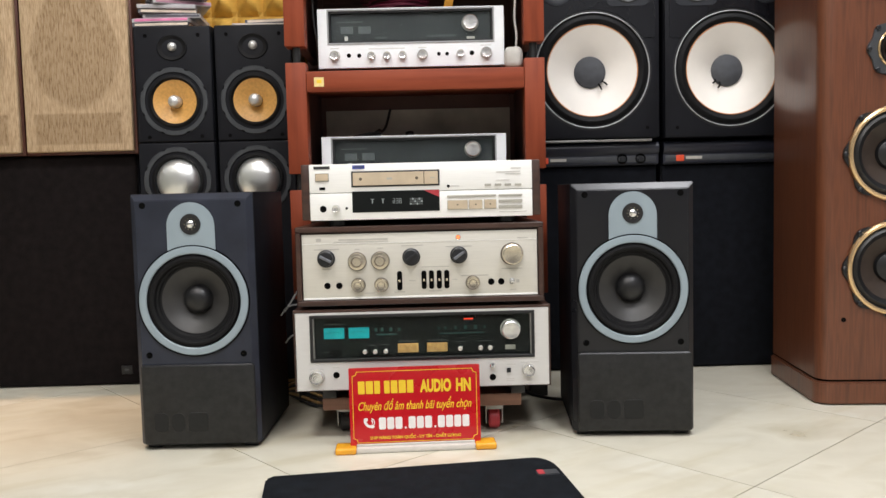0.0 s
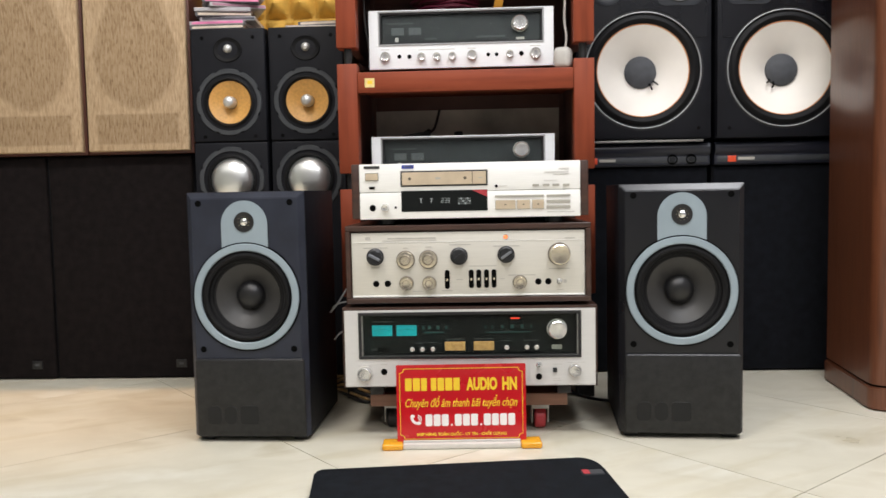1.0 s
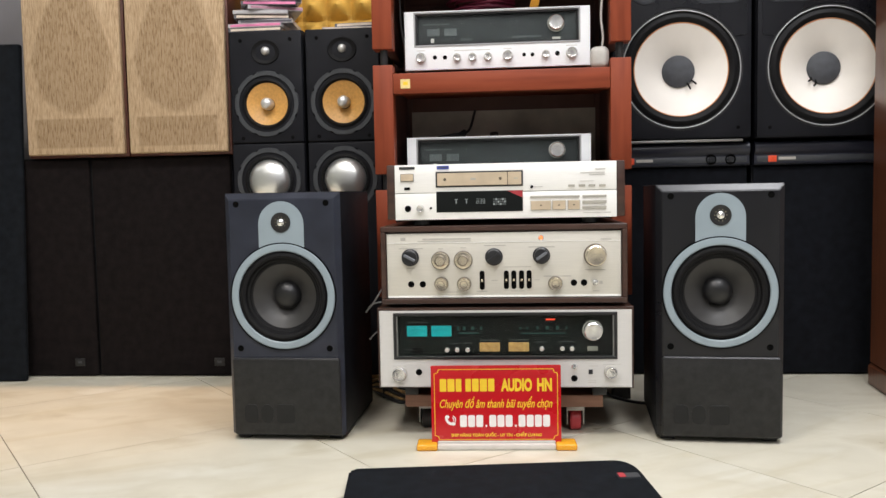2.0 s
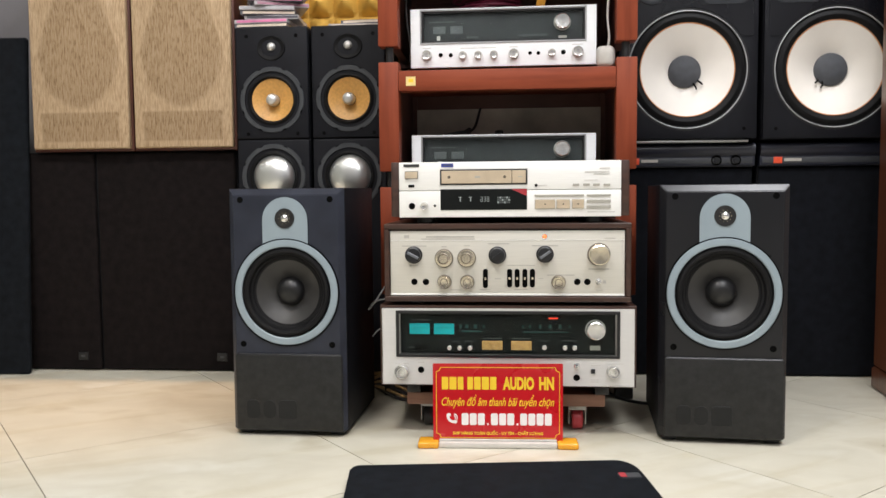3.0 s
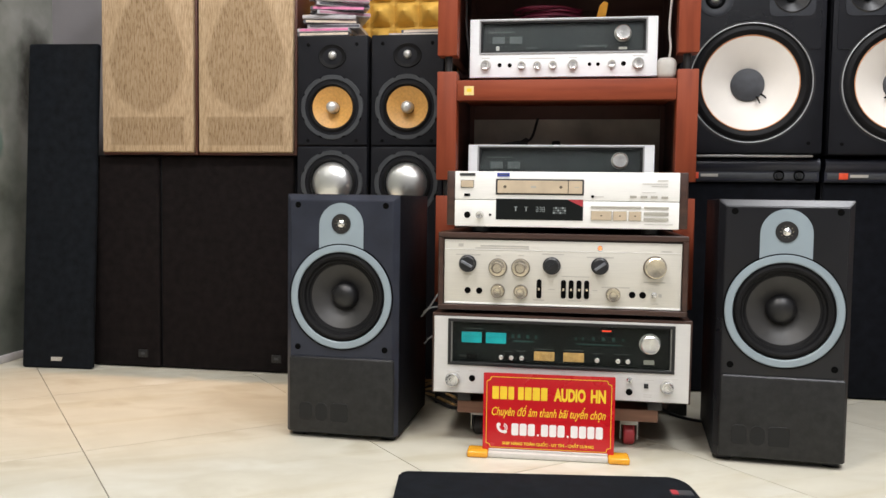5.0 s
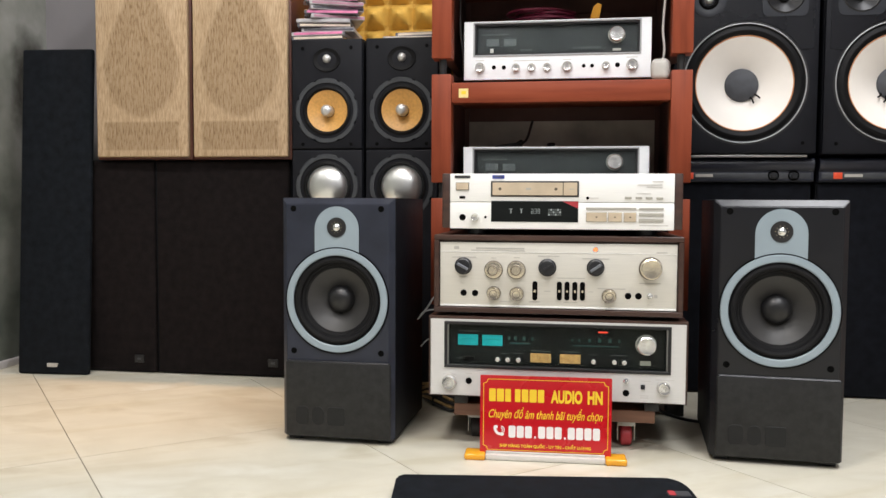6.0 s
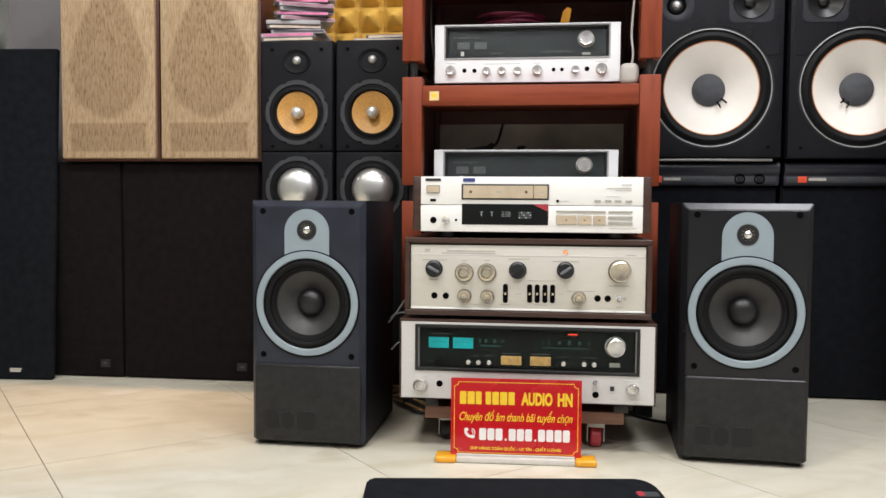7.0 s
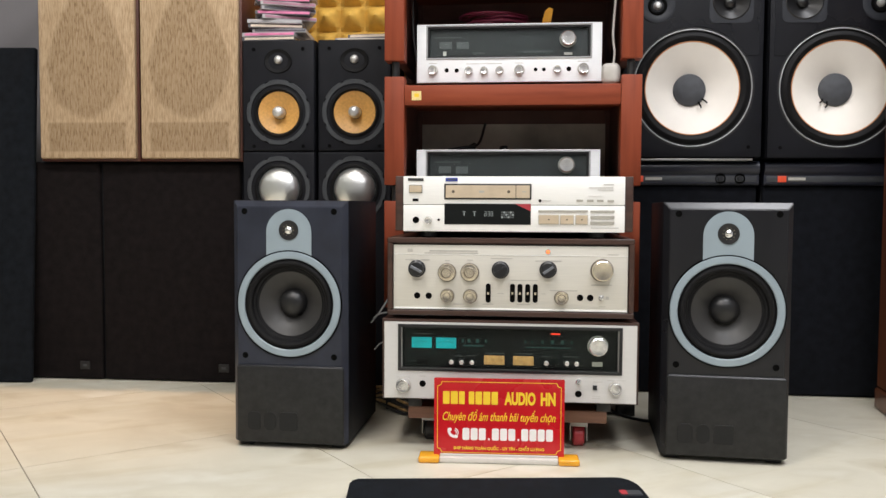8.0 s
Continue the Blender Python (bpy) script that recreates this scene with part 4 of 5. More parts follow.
RECEIVER_ITEMS = [
    ('meter', -0.1724, 0.1103, 0.04, 0.0213),
    ('meter', -0.1238, 0.1102, 0.04, 0.0213),
    ('red_pointer', 0.0908, 0.1324, 0.0178, 0.004),
    ('tuning_knob', 0.1727, 0.1102, 0.0182),
    ('glass_button', -0.1125, 0.0738, 0.0049),
    ('glass_button', -0.0924, 0.0737, 0.0049),
    ('glass_button', -0.0718, 0.0739, 0.0049),
    ('gold_window', -0.0284, 0.078, 0.04, 0.0178),
    ('gold_window', 0.0287, 0.0781, 0.04, 0.0178),
    ('glass_button', 0.0734, 0.0757, 0.0049),
    ('glass_button', 0.1131, 0.0759, 0.0049),
    ('glass_button', 0.1319, 0.0757, 0.0049),
    ('badge', 0.1721, 0.0745, 0.02, 0.0089),
    ('dark_key', -0.1702, 0.0725, 0.0222, 0.0098),
    ('small_knob', -0.207, 0.0269, 0.0138),
    ('jack', -0.1689, 0.0302, 0.0058),
    ('toggle', 0.1357, 0.0413, 0.0062),
    ('jack', 0.1356, 0.0179, 0.0058),
    ('square_key', 0.167, 0.0311, 0.008, 0.0089),
    ('small_knob', 0.2059, 0.0307, 0.012),
    ('dial_mark', -0.0907, 0.1155, 0.0044, 0.0071),
    ('dial_mark', -0.0783, 0.1156, 0.0053, 0.0071),
    ('dial_mark', -0.0613, 0.1155, 0.0062, 0.0071),
    ('dial_mark', -0.0448, 0.1155, 0.0044, 0.0062),
    ('dial_mark', 0.0323, 0.1154, 0.004, 0.0053),
    ('dial_mark', 0.0457, 0.1155, 0.004, 0.0053),
    ('dial_mark', 0.0657, 0.1158, 0.0049, 0.0062),
    ('dial_mark', 0.0849, 0.1161, 0.0062, 0.0071),
    ('dial_mark', 0.1045, 0.1159, 0.0062, 0.0071),
    ('dial_mark', 0.1223, 0.1159, 0.004, 0.0053),
    ('dial_mark', -0.0695, 0.1058, 0.04, 0.0027),
    ('dial_mark', 0.0768, 0.1049, 0.0889, 0.0018),
    ('mark', -0.2066, 0.0423, 0.0267, 0.0018),
    ('mark', -0.169, 0.0452, 0.0125, 0.0018),
    ('mark', 0.0047, 0.0523, 0.169, 0.0018),
    ('mark', 0.1724, 0.0424, 0.0178, 0.0018),
    ('mark', 0.1701, 0.014, 0.0151, 0.0018),
    ('mark', 0.17, 0.0099, 0.0151, 0.0018),
    ('mark', 0.2082, 0.0458, 0.0356, 0.0018),
    ('dial_text', -0.0998, 0.0848, 0.016, 0.0013),
    ('dial_text', -0.073, 0.0858, 0.0196, 0.0013),
    ('dial_text', -0.0282, 0.0917, 0.0382, 0.0018),
    ('dial_text', 0.0289, 0.0918, 0.0382, 0.0018),
    ('dial_text', 0.0735, 0.0876, 0.0196, 0.0013),
    ('dial_text', 0.1221, 0.0879, 0.0329, 0.0013),
    ('dial_text', -0.1703, 0.1279, 0.04, 0.0018),
    ('dial_text', -0.1894, 0.0731, 0.0133, 0.0018),
]
TUNER_ITEMS = [
    ('dim_meter', -0.1522, 0.0903, 0.0297, 0.0171),
    ('dim_meter', -0.1104, 0.0901, 0.0297, 0.0171),
    ('white_button', -0.1541, 0.0711, 0.008, 0.0103),
    ('tuning_knob', 0.1413, 0.1026, 0.0183),
    ('badge', 0.142, 0.068, 0.0194, 0.0057),
    ('dial_text', -0.1453, 0.1096, 0.0628, 0.0029),
    ('dial_text', -0.0719, 0.0717, 0.0286, 0.0046),
    ('dial_text', 0.0718, 0.0741, 0.0685, 0.0046),
    ('small_knob', -0.1815, 0.0293, 0.0114),
    ('jack', -0.148, 0.0296, 0.0046),
    ('jack', -0.1238, 0.0289, 0.0046),
    ('small_knob', -0.0949, 0.0276, 0.0091),
    ('small_knob', -0.058, 0.0273, 0.0091),
    ('small_knob', -0.021, 0.0277, 0.0091),
    ('small_knob', 0.0263, 0.0285, 0.0114),
    ('jack', 0.065, 0.0294, 0.004),
    ('jack', 0.0846, 0.0292, 0.004),
    ('small_knob', 0.1163, 0.029, 0.0086),
    ('jack', 0.1435, 0.03, 0.0051),
    ('small_knob', 0.1775, 0.0298, 0.0126),
    ('mark', -0.1813, 0.0463, 0.0194, 0.0017),
    ('mark', -0.058, 0.0443, 0.0857, 0.0017),
    ('mark', 0.0261, 0.0449, 0.0194, 0.0017),
    ('mark', 0.1771, 0.0474, 0.0251, 0.0017),
]


def controls(dev, items, plate_y, dial_y):
    """Knobs, keys, windows and marks of a device; x from the middle of its front plate, z from the plate's lower edge."""
    for kind, x, z, *size in items:
        w = size[0]
        h = size[-1]
        y = plate_y
        flat = lambda y0, y1, bev=0.0004: box(x - w / 2, x + w / 2, y0, y1, z - h / 2, z + h / 2, bev, 1)
        if kind == "black_knob":
            k = part("knob", lathe([(0, y - 0.014), (w * 0.80, y - 0.014), (w * 0.88, y - 0.013), (w * 0.93, y - 0.004), (w * 1.08, y - 0.0025), (w * 1.10, y)], x, z, 0, 32), KNOB_B, dev, "black plastic selector knob")
            bm = box(-w * 0.78, w * 0.78, y - 0.0185, y - 0.0138, -w * 0.17, w * 0.17, 0.0008, 1)
            bmesh.ops.rotate(bm, verts=bm.verts[:], cent=(0, 0, 0), matrix=Matrix.Rotation(radians(28 if x < -0.1 else -35), 3, "Y"))
            bmesh.ops.translate(bm, verts=bm.verts[:], vec=(x, 0, z))
            part("grip", bm, KNOB_B if -0.1 < x < 0 else GRIP, k)
        elif kind in ("dual_knob", "small_knob", "volume_knob", "tuning_knob"):
            metal = KNOB if dev["category"] == "amplifier" else KNOB_W
            d = {"dual_knob": 0.017, "small_knob": 0.013, "volume_knob": 0.020, "tuning_knob": 0.017}[kind]
            y = dial_y if kind == "tuning_knob" else y
            if kind == "dual_knob":
                prof = [(0, y - d), (w * 0.60, y - d), (w * 0.68, y - d + 0.0012), (w * 0.70, y - 0.008), (w * 0.95, y - 0.0075), (w, y - 0.006), (w, y)]
            else:
                prof = [(0, y - d + 0.0006), (w * 0.80, y - d + 0.0002), (w * 0.86, y - d), (w * 0.96, y - d + 0.0014), (w, y - d + 0.004), (w, y)]
            k = part("knob", lathe(prof, x, z, 0, 36), metal, dev, "spun aluminium knob")
            # darker ring round the foot, drawn for the shade at the knob's side
            part("skirt_shade", lathe([(w * 0.98, y - 0.0035), (w * 1.07, y - 0.0028), (w * 1.10, y - 0.0002)], x, z, 0, 36), INK_BROWN if dev["category"] == "amplifier" else INK, k)
            if kind in ("dual_knob", "small_knob"):
                part("cap_groove", lathe([(w * 0.50, y - d - 0.0002), (w * 0.55, y - d - 0.0003), (w * 0.59, y - d - 0.0001)], x, z, 0, 36), INK_BROWN if dev["category"] == "amplifier" else INK, k)
        elif kind == "jack":
            j = part("socket", lathe([(w * 1.12, y + 0.0002), (w * 1.05, y - 0.0012), (w * 0.80, y - 0.0012), (w * 0.70, y - 0.0002), (0, y - 0.0001)], x, z, 0, 20), HOLE, dev)
        elif kind == "toggle":
            t = part("toggle", lathe([(0, y - 0.014), (w * 0.5, y - 0.013), (w * 0.7, y - 0.010), (w * 0.45, y - 0.003), (w * 0.9, y - 0.002), (w * 0.95, y)], x, z, 0, 20), KNOB_W, dev, "small chrome toggle switch")
        elif kind == "slider":
            q = part("slot", outline(rounded(x - w / 2, x + w / 2, z - h / 2, z + h / 2, w * 0.45), y - 0.0016, y + 0.0004, 0.0003), HOLE, dev, "black lever switch slot")
            part("lever", box(x - w * 0.22, x + w * 0.22, y - 0.008, y - 0.001, z - h * 0.07, z + h * 0.07, 0.0004, 1), KNOB, q)
        elif kind == "lamp":
            q = part("pilot_lamp", lathe([(0, y - 0.0024), (w * 0.55, y - 0.0020), (w * 0.75, y - 0.0008)], x, z, 0, 20), AMBER_LAMP, dev, "lit orange pilot lamp")
            part("lamp_ring", lathe([(w * 0.75, y - 0.0012), (w * 1.0, y - 0.0016), (w * 1.08, y)], x, z, 0, 20), KNOB, q)
        elif kind in ("mark", "dark_mark"):
            part("printed_mark", flat(y - 0.0004, y + 0.0002, 0), INK_DARK if kind == "dark_mark" else INK if dev["category"] == "amplifier" else INK_PALE, dev)
        elif kind in ("dial_mark", "dial_text"):
            part("dial_mark", flat(dial_y - 0.0006, dial_y, 0), MARK_LIT if kind == "dial_mark" else DIAL_TEXT, dev)
        elif kind == "meter":
            q = part("meter", flat(dial_y - 0.0012, dial_y), METER, dev, "lit cyan tuning meter")
            bm = bmesh.new()
            for k in range(7):
                a = radians(-36 + 12 * k)
                box(x + w * 0.55 * math.sin(a) - w * 0.035, x + w * 0.55 * math.sin(a) + w * 0.035, dial_y - 0.0016, dial_y - 0.0011, z - h * 0.42 + h * 0.55 * math.cos(a) - 0.0004, z - h * 0.42 + h * 0.55 * math.cos(a) + 0.0004, 0, 1, bm)
            part("meter_scale", bm, DIAL, q)
        elif kind == "dim_meter":
            part("meter", flat(dial_y - 0.0012, dial_y), DIM, dev, "unlit grey meter")
        elif kind == "red_pointer":
            part("pointer", box(x - w / 2, x + w / 2, dial_y - 0.0025, dial_y, z - h * 0.3, z + h * 0.3), RED_LIT, dev, "lit red dial pointer")
        elif kind == "glass_button":
            part("push_button", disc(w, x, z, dial_y - 0.012, dial_y, 0.001, 20), KNOB_W, dev, "small round silver push button")
        elif kind == "gold_window":
            part("gold_window", flat(dial_y - 0.0015, dial_y), GOLD_LIT, dev, "gold lit indicator window")
        elif kind in ("badge", "white_button"):
            part("badge", flat(dial_y - 0.0012, dial_y), GREY_KEY if kind == "badge" else WHITE_PLASTIC, dev)
        elif kind in ("dark_key",):
            part("key", flat(dial_y - 0.003, dial_y), HOLE, dev)
        elif kind == "square_key":
            part("key", flat(y - 0.003, y), KNOB_B, dev)
        elif kind == "power_button":
            q = part("power_button", flat(y - 0.0030, y), TAN_PLASTIC, dev, "beige power button")
            part("button_edge", box(x - w / 2 - 0.0008, x + w / 2 + 0.0008, y - 0.0006, y + 0.0004, z - h / 2 - 0.0008, z + h / 2 + 0.0008), INK_DARK, q)
        elif kind == "window":
            part("sensor_window", flat(y - 0.0006, y), HOLE, dev)
        elif kind == "blue_badge":
            q = part("badge", flat(y - 0.0006, y, 0), BLUE, dev, "small blue badge")
            part("badge_mark", box(x - w * 0.36, x + w * 0.36, y - 0.0009, y - 0.0006, z - h * 0.12, z + h * 0.18), DIM, q)
        elif kind == "tray":
            q = part("tray_frame", flat(y - 0.0006, y + 0.0003), INK_DARK, dev)
            part("tray_door", box(x - w / 2 + 0.002, x + w * 0.325, y - 0.0030, y, z - h / 2 + 0.0018, z + h / 2 - 0.0018, 0.0006, 1), TAN_PLASTIC, q, "beige disc tray door")
            part("eject_key", box(x + w * 0.332, x + w / 2 - 0.002, y - 0.0030, y, z - h / 2 + 0.0018, z + h / 2 - 0.0018, 0.0006, 1), TAN_PLASTIC, q)
            for px in (-0.40, 0.245):
                part("tray_dot", disc(0.0030, x + w * px, z, y - 0.0036, y - 0.0028, 0.0004, 16), INK_BROWN, q)
            part("tray_mark", box(x - w * 0.10, x - w * 0.04, y - 0.0033, y - 0.0028, z - 0.002, z + 0.002), INK, q)
            part("tray_mark", box(x + w * 0.40, x + w * 0.45, y - 0.0033, y - 0.0028, z - 0.0008, z + 0.0008), INK, q)
        elif kind == "display":
            q = part("display", flat(y - 0.0012, y + 0.0003), DIAL, dev, "dark display window with lit digits")
            for px, pw in ((-0.27, 0.008), (-0.15, 0.008)):
                part("digit", box(x + w * px - pw / 8, x + w * px + pw / 8, y - 0.0016, y - 0.0012, z - 0.0035, z + 0.004), VFD, q)
                part("digit", box(x + w * px - pw * 0.4, x + w * px + pw * 0.4, y - 0.0016, y - 0.0012, z + 0.0041, z + 0.0052), VFD, q)
            for k in range(3):
                dx = x + w * 0.0 + k * 0.0062 - 0.004
                for (a, b, c, d) in ((-0.002, 0.002, 0.0045, 0.0053), (-0.002, 0.002, 0.0002, 0.0010), (-0.002, 0.002, -0.0042, -0.0034), (0.0013, 0.0021, -0.0034, 0.0045), (-0.0021, -0.0013, -0.0034 + 0.004 * (k == 1), 0.0002 + 0.0043 * (k == 2))):
                    part("digit", box(dx + a, dx + b, y - 0.0016, y - 0.0012, z + c, z + d), VFD, q)
            for r in range(3):
                for c in range(6):
                    part("track_cell", box(x + 0.0265 + c * 0.0042, x + 0.0300 + c * 0.0042, y - 0.0016, y - 0.0012, z - 0.0075 + r * 0.0046, z - 0.0040 + r * 0.0046), DIM if (r + c) % 3 else VFD, q)
            t = outline([(x + w * 0.32, z + h / 2 - 0.0004), (x + w * 0.5 - 0.0004, z + h / 2 - 0.0004), (x + w * 0.5 - 0.0004, z + h * 0.15)], y - 0.0016, y - 0.001)
            part("red_corner", t, CASTER_RED, q, "dark red corner flash")
        elif kind == "grey_button":
            part("key", flat(y - 0.0022, y), GREY_KEY, dev)
        elif kind == "tan_button":
            q = part("key", flat(y - 0.0035, y), TAN_PLASTIC, dev, "beige transport key")
            part("key_edge", box(x - w / 2 - 0.0009, x + w / 2 + 0.0009, y - 0.0006, y + 0.0004, z - h / 2 - 0.0009, z + h / 2 + 0.0009), INK, q)
            part("key_mark", box(x - 0.0016, x + 0.0016, y - 0.0039, y - 0.0034, z - 0.001, z + 0.001), INK_DARK, q)


def plate_with_window(x0, x1, z0, z1, wx0, wx1, wz0, wz1, y0, y1):
    bm = bmesh.new()
    o = [(x0, z0), (x1, z0), (x1, z1), (x0, z1)]
    i = [(wx0, wz0), (wx1, wz0), (wx1, wz1), (wx0, wz1)]
    vo = [[bm.verts.new((x, y, z)) for x, z in o] for y in (y0, y1)]
    vi = [[bm.verts.new((x, y, z)) for x, z in i] for y in (y0, y1)]
    for k in range(4):
        j = (k + 1) % 4
        bm.faces.new((vo[0][k], vo[0][j], vi[0][j], vi[0][k]))
        bm.faces.new((vo[1][k], vo[1][j], vi[1][j], vi[1][k]))
        bm.faces.new((vo[0][k], vo[0][j], vo[1][j], vo[1][k]))
        bm.faces.new((vi[0][k], vi[0][j], vi[1][j], vi[1][k]))
    es = [e for e in bm.edges if abs(e.verts[0].co.y - y0) < 1e-6 and abs(e.verts[1].co.y - y0) < 1e-6 and ((e.verts[0] in vo[0]) == (e.verts[1] in vo[0]))]
    bmesh.ops.bevel(bm, geom=es, offset=0.0012, segments=2, affect="EDGES")
    return bm


def receiver(x, y, z, W, H, depth, win, items, wood, label, dial, feet, group=""):
    """A silver-faced receiver: front plate with a dial window, case behind, knobs below the window."""
    d = thing("stereo_receiver", label, "receiver", x, y, z, group=group)
    wx0, wx1, wz0, wz1 = win
    part("front_plate", plate_with_window(-W / 2, W / 2, 0, H, wx0, wx1, wz0, wz1, 0, 0.008), SILVER if wood else BRUSHED, d, "brushed silver front plate")
    part("bezel", frame_box(wx0 - 0.001, wx1 + 0.001, wz0 - 0.001, wz1 + 0.001, 0.0035 if not wood else 0.0058, -0.0025, 0.009), RING_STEEL if not wood else RUBBER, d)
    if not wood:
        part("dial_edge", frame_box(wx0 + 0.0026, wx1 - 0.0026, wz0 + 0.0026, wz1 - 0.0026, 0.0040, 0.0002, 0.010), RUBBER, d, "black inner edge of the dial")
    if wood:
        for bx in (wx0 + 0.0052, wx1 - 0.0072):
            part("inner_bezel", box(bx, bx + 0.0020, -0.0015, 0.010, wz0 + 0.0052, wz1 - 0.0052, 0.0004, 1), STEEL, d, "bright metal inner edge")
    part("dial_panel", box(wx0 - 0.004, wx1 + 0.004, 0.0120, 0.016, wz0 - 0.004, wz1 + 0.004), dial, d, "dark dial panel")
    g = part("dial_glass", box(wx0 + 0.0026, wx1 - 0.0026, 0.0015, 0.0035, wz0 + 0.0026, wz1 - 0.0026), GLASS_GREEN if wood else GLASS, d, "clear dial glass")
    g.visible_shadow = False
    e = 0.004 if wood else -0.008
    part("case", box(-W / 2 - e, W / 2 + e, 0.0165, depth, -0.002, H + (0.006 if wood else 0.001), 0.003), WALNUT_DARK if wood else CABINET, d, "dark walnut case" if wood else "black metal case")
    if wood:
        part("case_lip", frame_box(-W / 2 - 0.004, W / 2 + 0.004, -0.002, H + 0.006, 0.0055, 0.0045, 0.0164), WALNUT_DARK, d)
    for fx in (-W * 0.38, W * 0.38):
        for fy in (0.04, depth - 0.05):
            part("foot", box(fx - 0.014, fx + 0.014, fy - 0.014, fy + 0.014, -feet, -0.0015, 0.002), RUBBER, d)
    controls(d, items, 0.0, 0.0120)
    return d


# ---- trolley and the stack on it ----
trolley = thing("trolley", "low brown wooden platform on small casters", "trolley", 0, 1.43, 0)
part("platform", box(-0.198, 0.198, 0, 0.33, 0.058, 0.083, 0.002), ramp_of(mat("brown_board", (0.2, 0.1, 0.06), 0.5, scale=9, fine=140, bump=0.2, stretch=(0.6, 9, 9)), [(0.25, (0.115, 0.052, 0.030)), (0.55, (0.185, 0.088, 0.052)), (0.8, (0.24, 0.125, 0.075))]), trolley, "brown wooden board")
for cx, cy, m in ((-0.158, 0.06, WIRE), (0.146, 0.048, CASTER_RED), (-0.158, 0.27, WIRE), (0.146, 0.27, CASTER_RED)):
    fork = part("caster_fork", box(cx - 0.018, cx + 0.018, cy - 0.016, cy + 0.016, 0.042, 0.0575, 0.002), STEEL, trolley, "small metal caster fork")
    for sx in (-0.0165, 0.0165):
        part("fork_arm", box(cx + sx - 0.0015, cx + sx + 0.0015, cy - 0.010, cy + 0.010, 0.012, 0.044, 0.0006, 1), STEEL, fork)
    bm = lathe([(0, -0.011), (0.020, -0.011), (0.0228, -0.008), (0.0228, 0.008), (0.020, 0.011), (0, 0.011)], 0, 0, 0, 28)
    bmesh.ops.rotate(bm, verts=bm.verts[:], cent=(0, 0, 0), matrix=Matrix.Rotation(radians(90), 3, "Z"))
    bmesh.ops.translate(bm, verts=bm.verts[:], vec=(cx, cy, 0.0228))
    part("wheel", bm, m, fork, "dark red rubber wheel" if m is CASTER_RED else "black rubber wheel")

receiver(0.004, 1.400, 0.1055, 0.4925, 0.152, 0.37, (-0.2170, 0.2175, 0.0570, 0.1470), RECEIVER_ITEMS, True,
         "silver receiver in walnut case with lit cyan meters, on a trolley", DIAL, 0.0225)

amp = thing("integrated_amplifier", "champagne amplifier in dark walnut case, on the lit receiver", "amplifier", 0.0035, 1.400, 0.2655)
part("case", box(-0.2395, 0.2395, 0.0105, 0.34, 0.006, 0.159, 0.003), WALNUT_DARK, amp, "dark walnut case")
part("case_lip", frame_box(-0.2395, 0.2395, 0.006, 0.159, 0.0105, 0.0, 0.0104, 0.0015), WALNUT_DARK, amp)
plate = part("front_plate", box(-0.2275, 0.2275, 0.005, 0.0100, 0.0175, 0.1445, 0.0008), CHAMPAGNE, amp, "champagne aluminium front plate")
part("upper_strip", box(-0.2270, 0.2270, 0.0042, 0.0055, 0.1255, 0.1265), PALE, plate)
part("lower_strip", box(-0.2270, 0.2270, 0.0036, 0.0055, 0.0180, 0.0215, 0.0004, 1), PALE, plate)
for fx in (-0.18, 0.18):
    for fy in (0.05, 0.29):
        part("foot", box(fx - 0.014, fx + 0.014, fy - 0.014, fy + 0.014, -0.0020, 0.007, 0.001), RUBBER, amp)
controls(amp, [(k, x, z + 0.0178, *s) for k, x, z, *s in AMP_ITEMS], 0.005, 0.005)

cd = thing("cd_player", "pale champagne disc player with dark side panels, on the amplifier", "cd player", 0.0095, 1.400, 0.4370, 0.6)
plate = part("front_plate", box(-0.2135, 0.2135, 0.0, 0.006, 0.0525, 0.1070, 0.0012), PALE, cd, "pale champagne upper front plate")
part("lower_plate", box(-0.2135, 0.2135, -0.0005, 0.006, 0.0, 0.0512, 0.0012), PALE, cd, "pale champagne lower front plate")
part("case", box(-0.2125, 0.2125, 0.0062, 0.34, 0.001, 0.1060, 0.002), GREY_KEY, cd)
for a, b in ((-0.2295, -0.2137), (0.2137, 0.2295)):
    part("side_panel", box(a, b, 0.003, 0.345, 0.001, 0.1075, 0.002), WALNUT_DARK, cd, "dark wooden side panel")
for fx in (-0.165, 0.165):
    for fy in (0.04, 0.29):
        bm = disc(0.018, 0, 0, 0, 0.0125, 0.002, 24)
        bmesh.ops.rotate(bm, verts=bm.verts[:], cent=(0, 0, 0), matrix=Matrix.Rotation(radians(90), 3, "X"))
        bmesh.ops.translate(bm, verts=bm.verts[:], vec=(fx, fy, -0.0125))
        part("foot", bm, RUBBER, cd)
controls(cd, CD_ITEMS, -0.0008, -0.0008)
part("tray_border", frame_box(-0.049 - 0.0845, -0.049 + 0.0845, 0.0775 - 0.0153, 0.0775 + 0.0153, 0.0016, -0.0016, 0.001), INK_DARK, plate, "thin dark line round the disc tray")

# ---- the two receivers in the rack ----
for z, lab in ((0.7835, "silver receiver with dark unlit dial on a rack shelf"), (0.4835 + 0.0005, "silver receiver with dark dial on the lower rack shelf")):
    receiver(-0.009, 1.792, z, 0.441, 0.139, 0.265, (-0.1965, 0.1965, 0.0565, 0.1355), TUNER_ITEMS, False, lab, DIAL_GREY, 0.0152 if z > 0.6 else 0.0058, "pair of silver receivers in the rack")

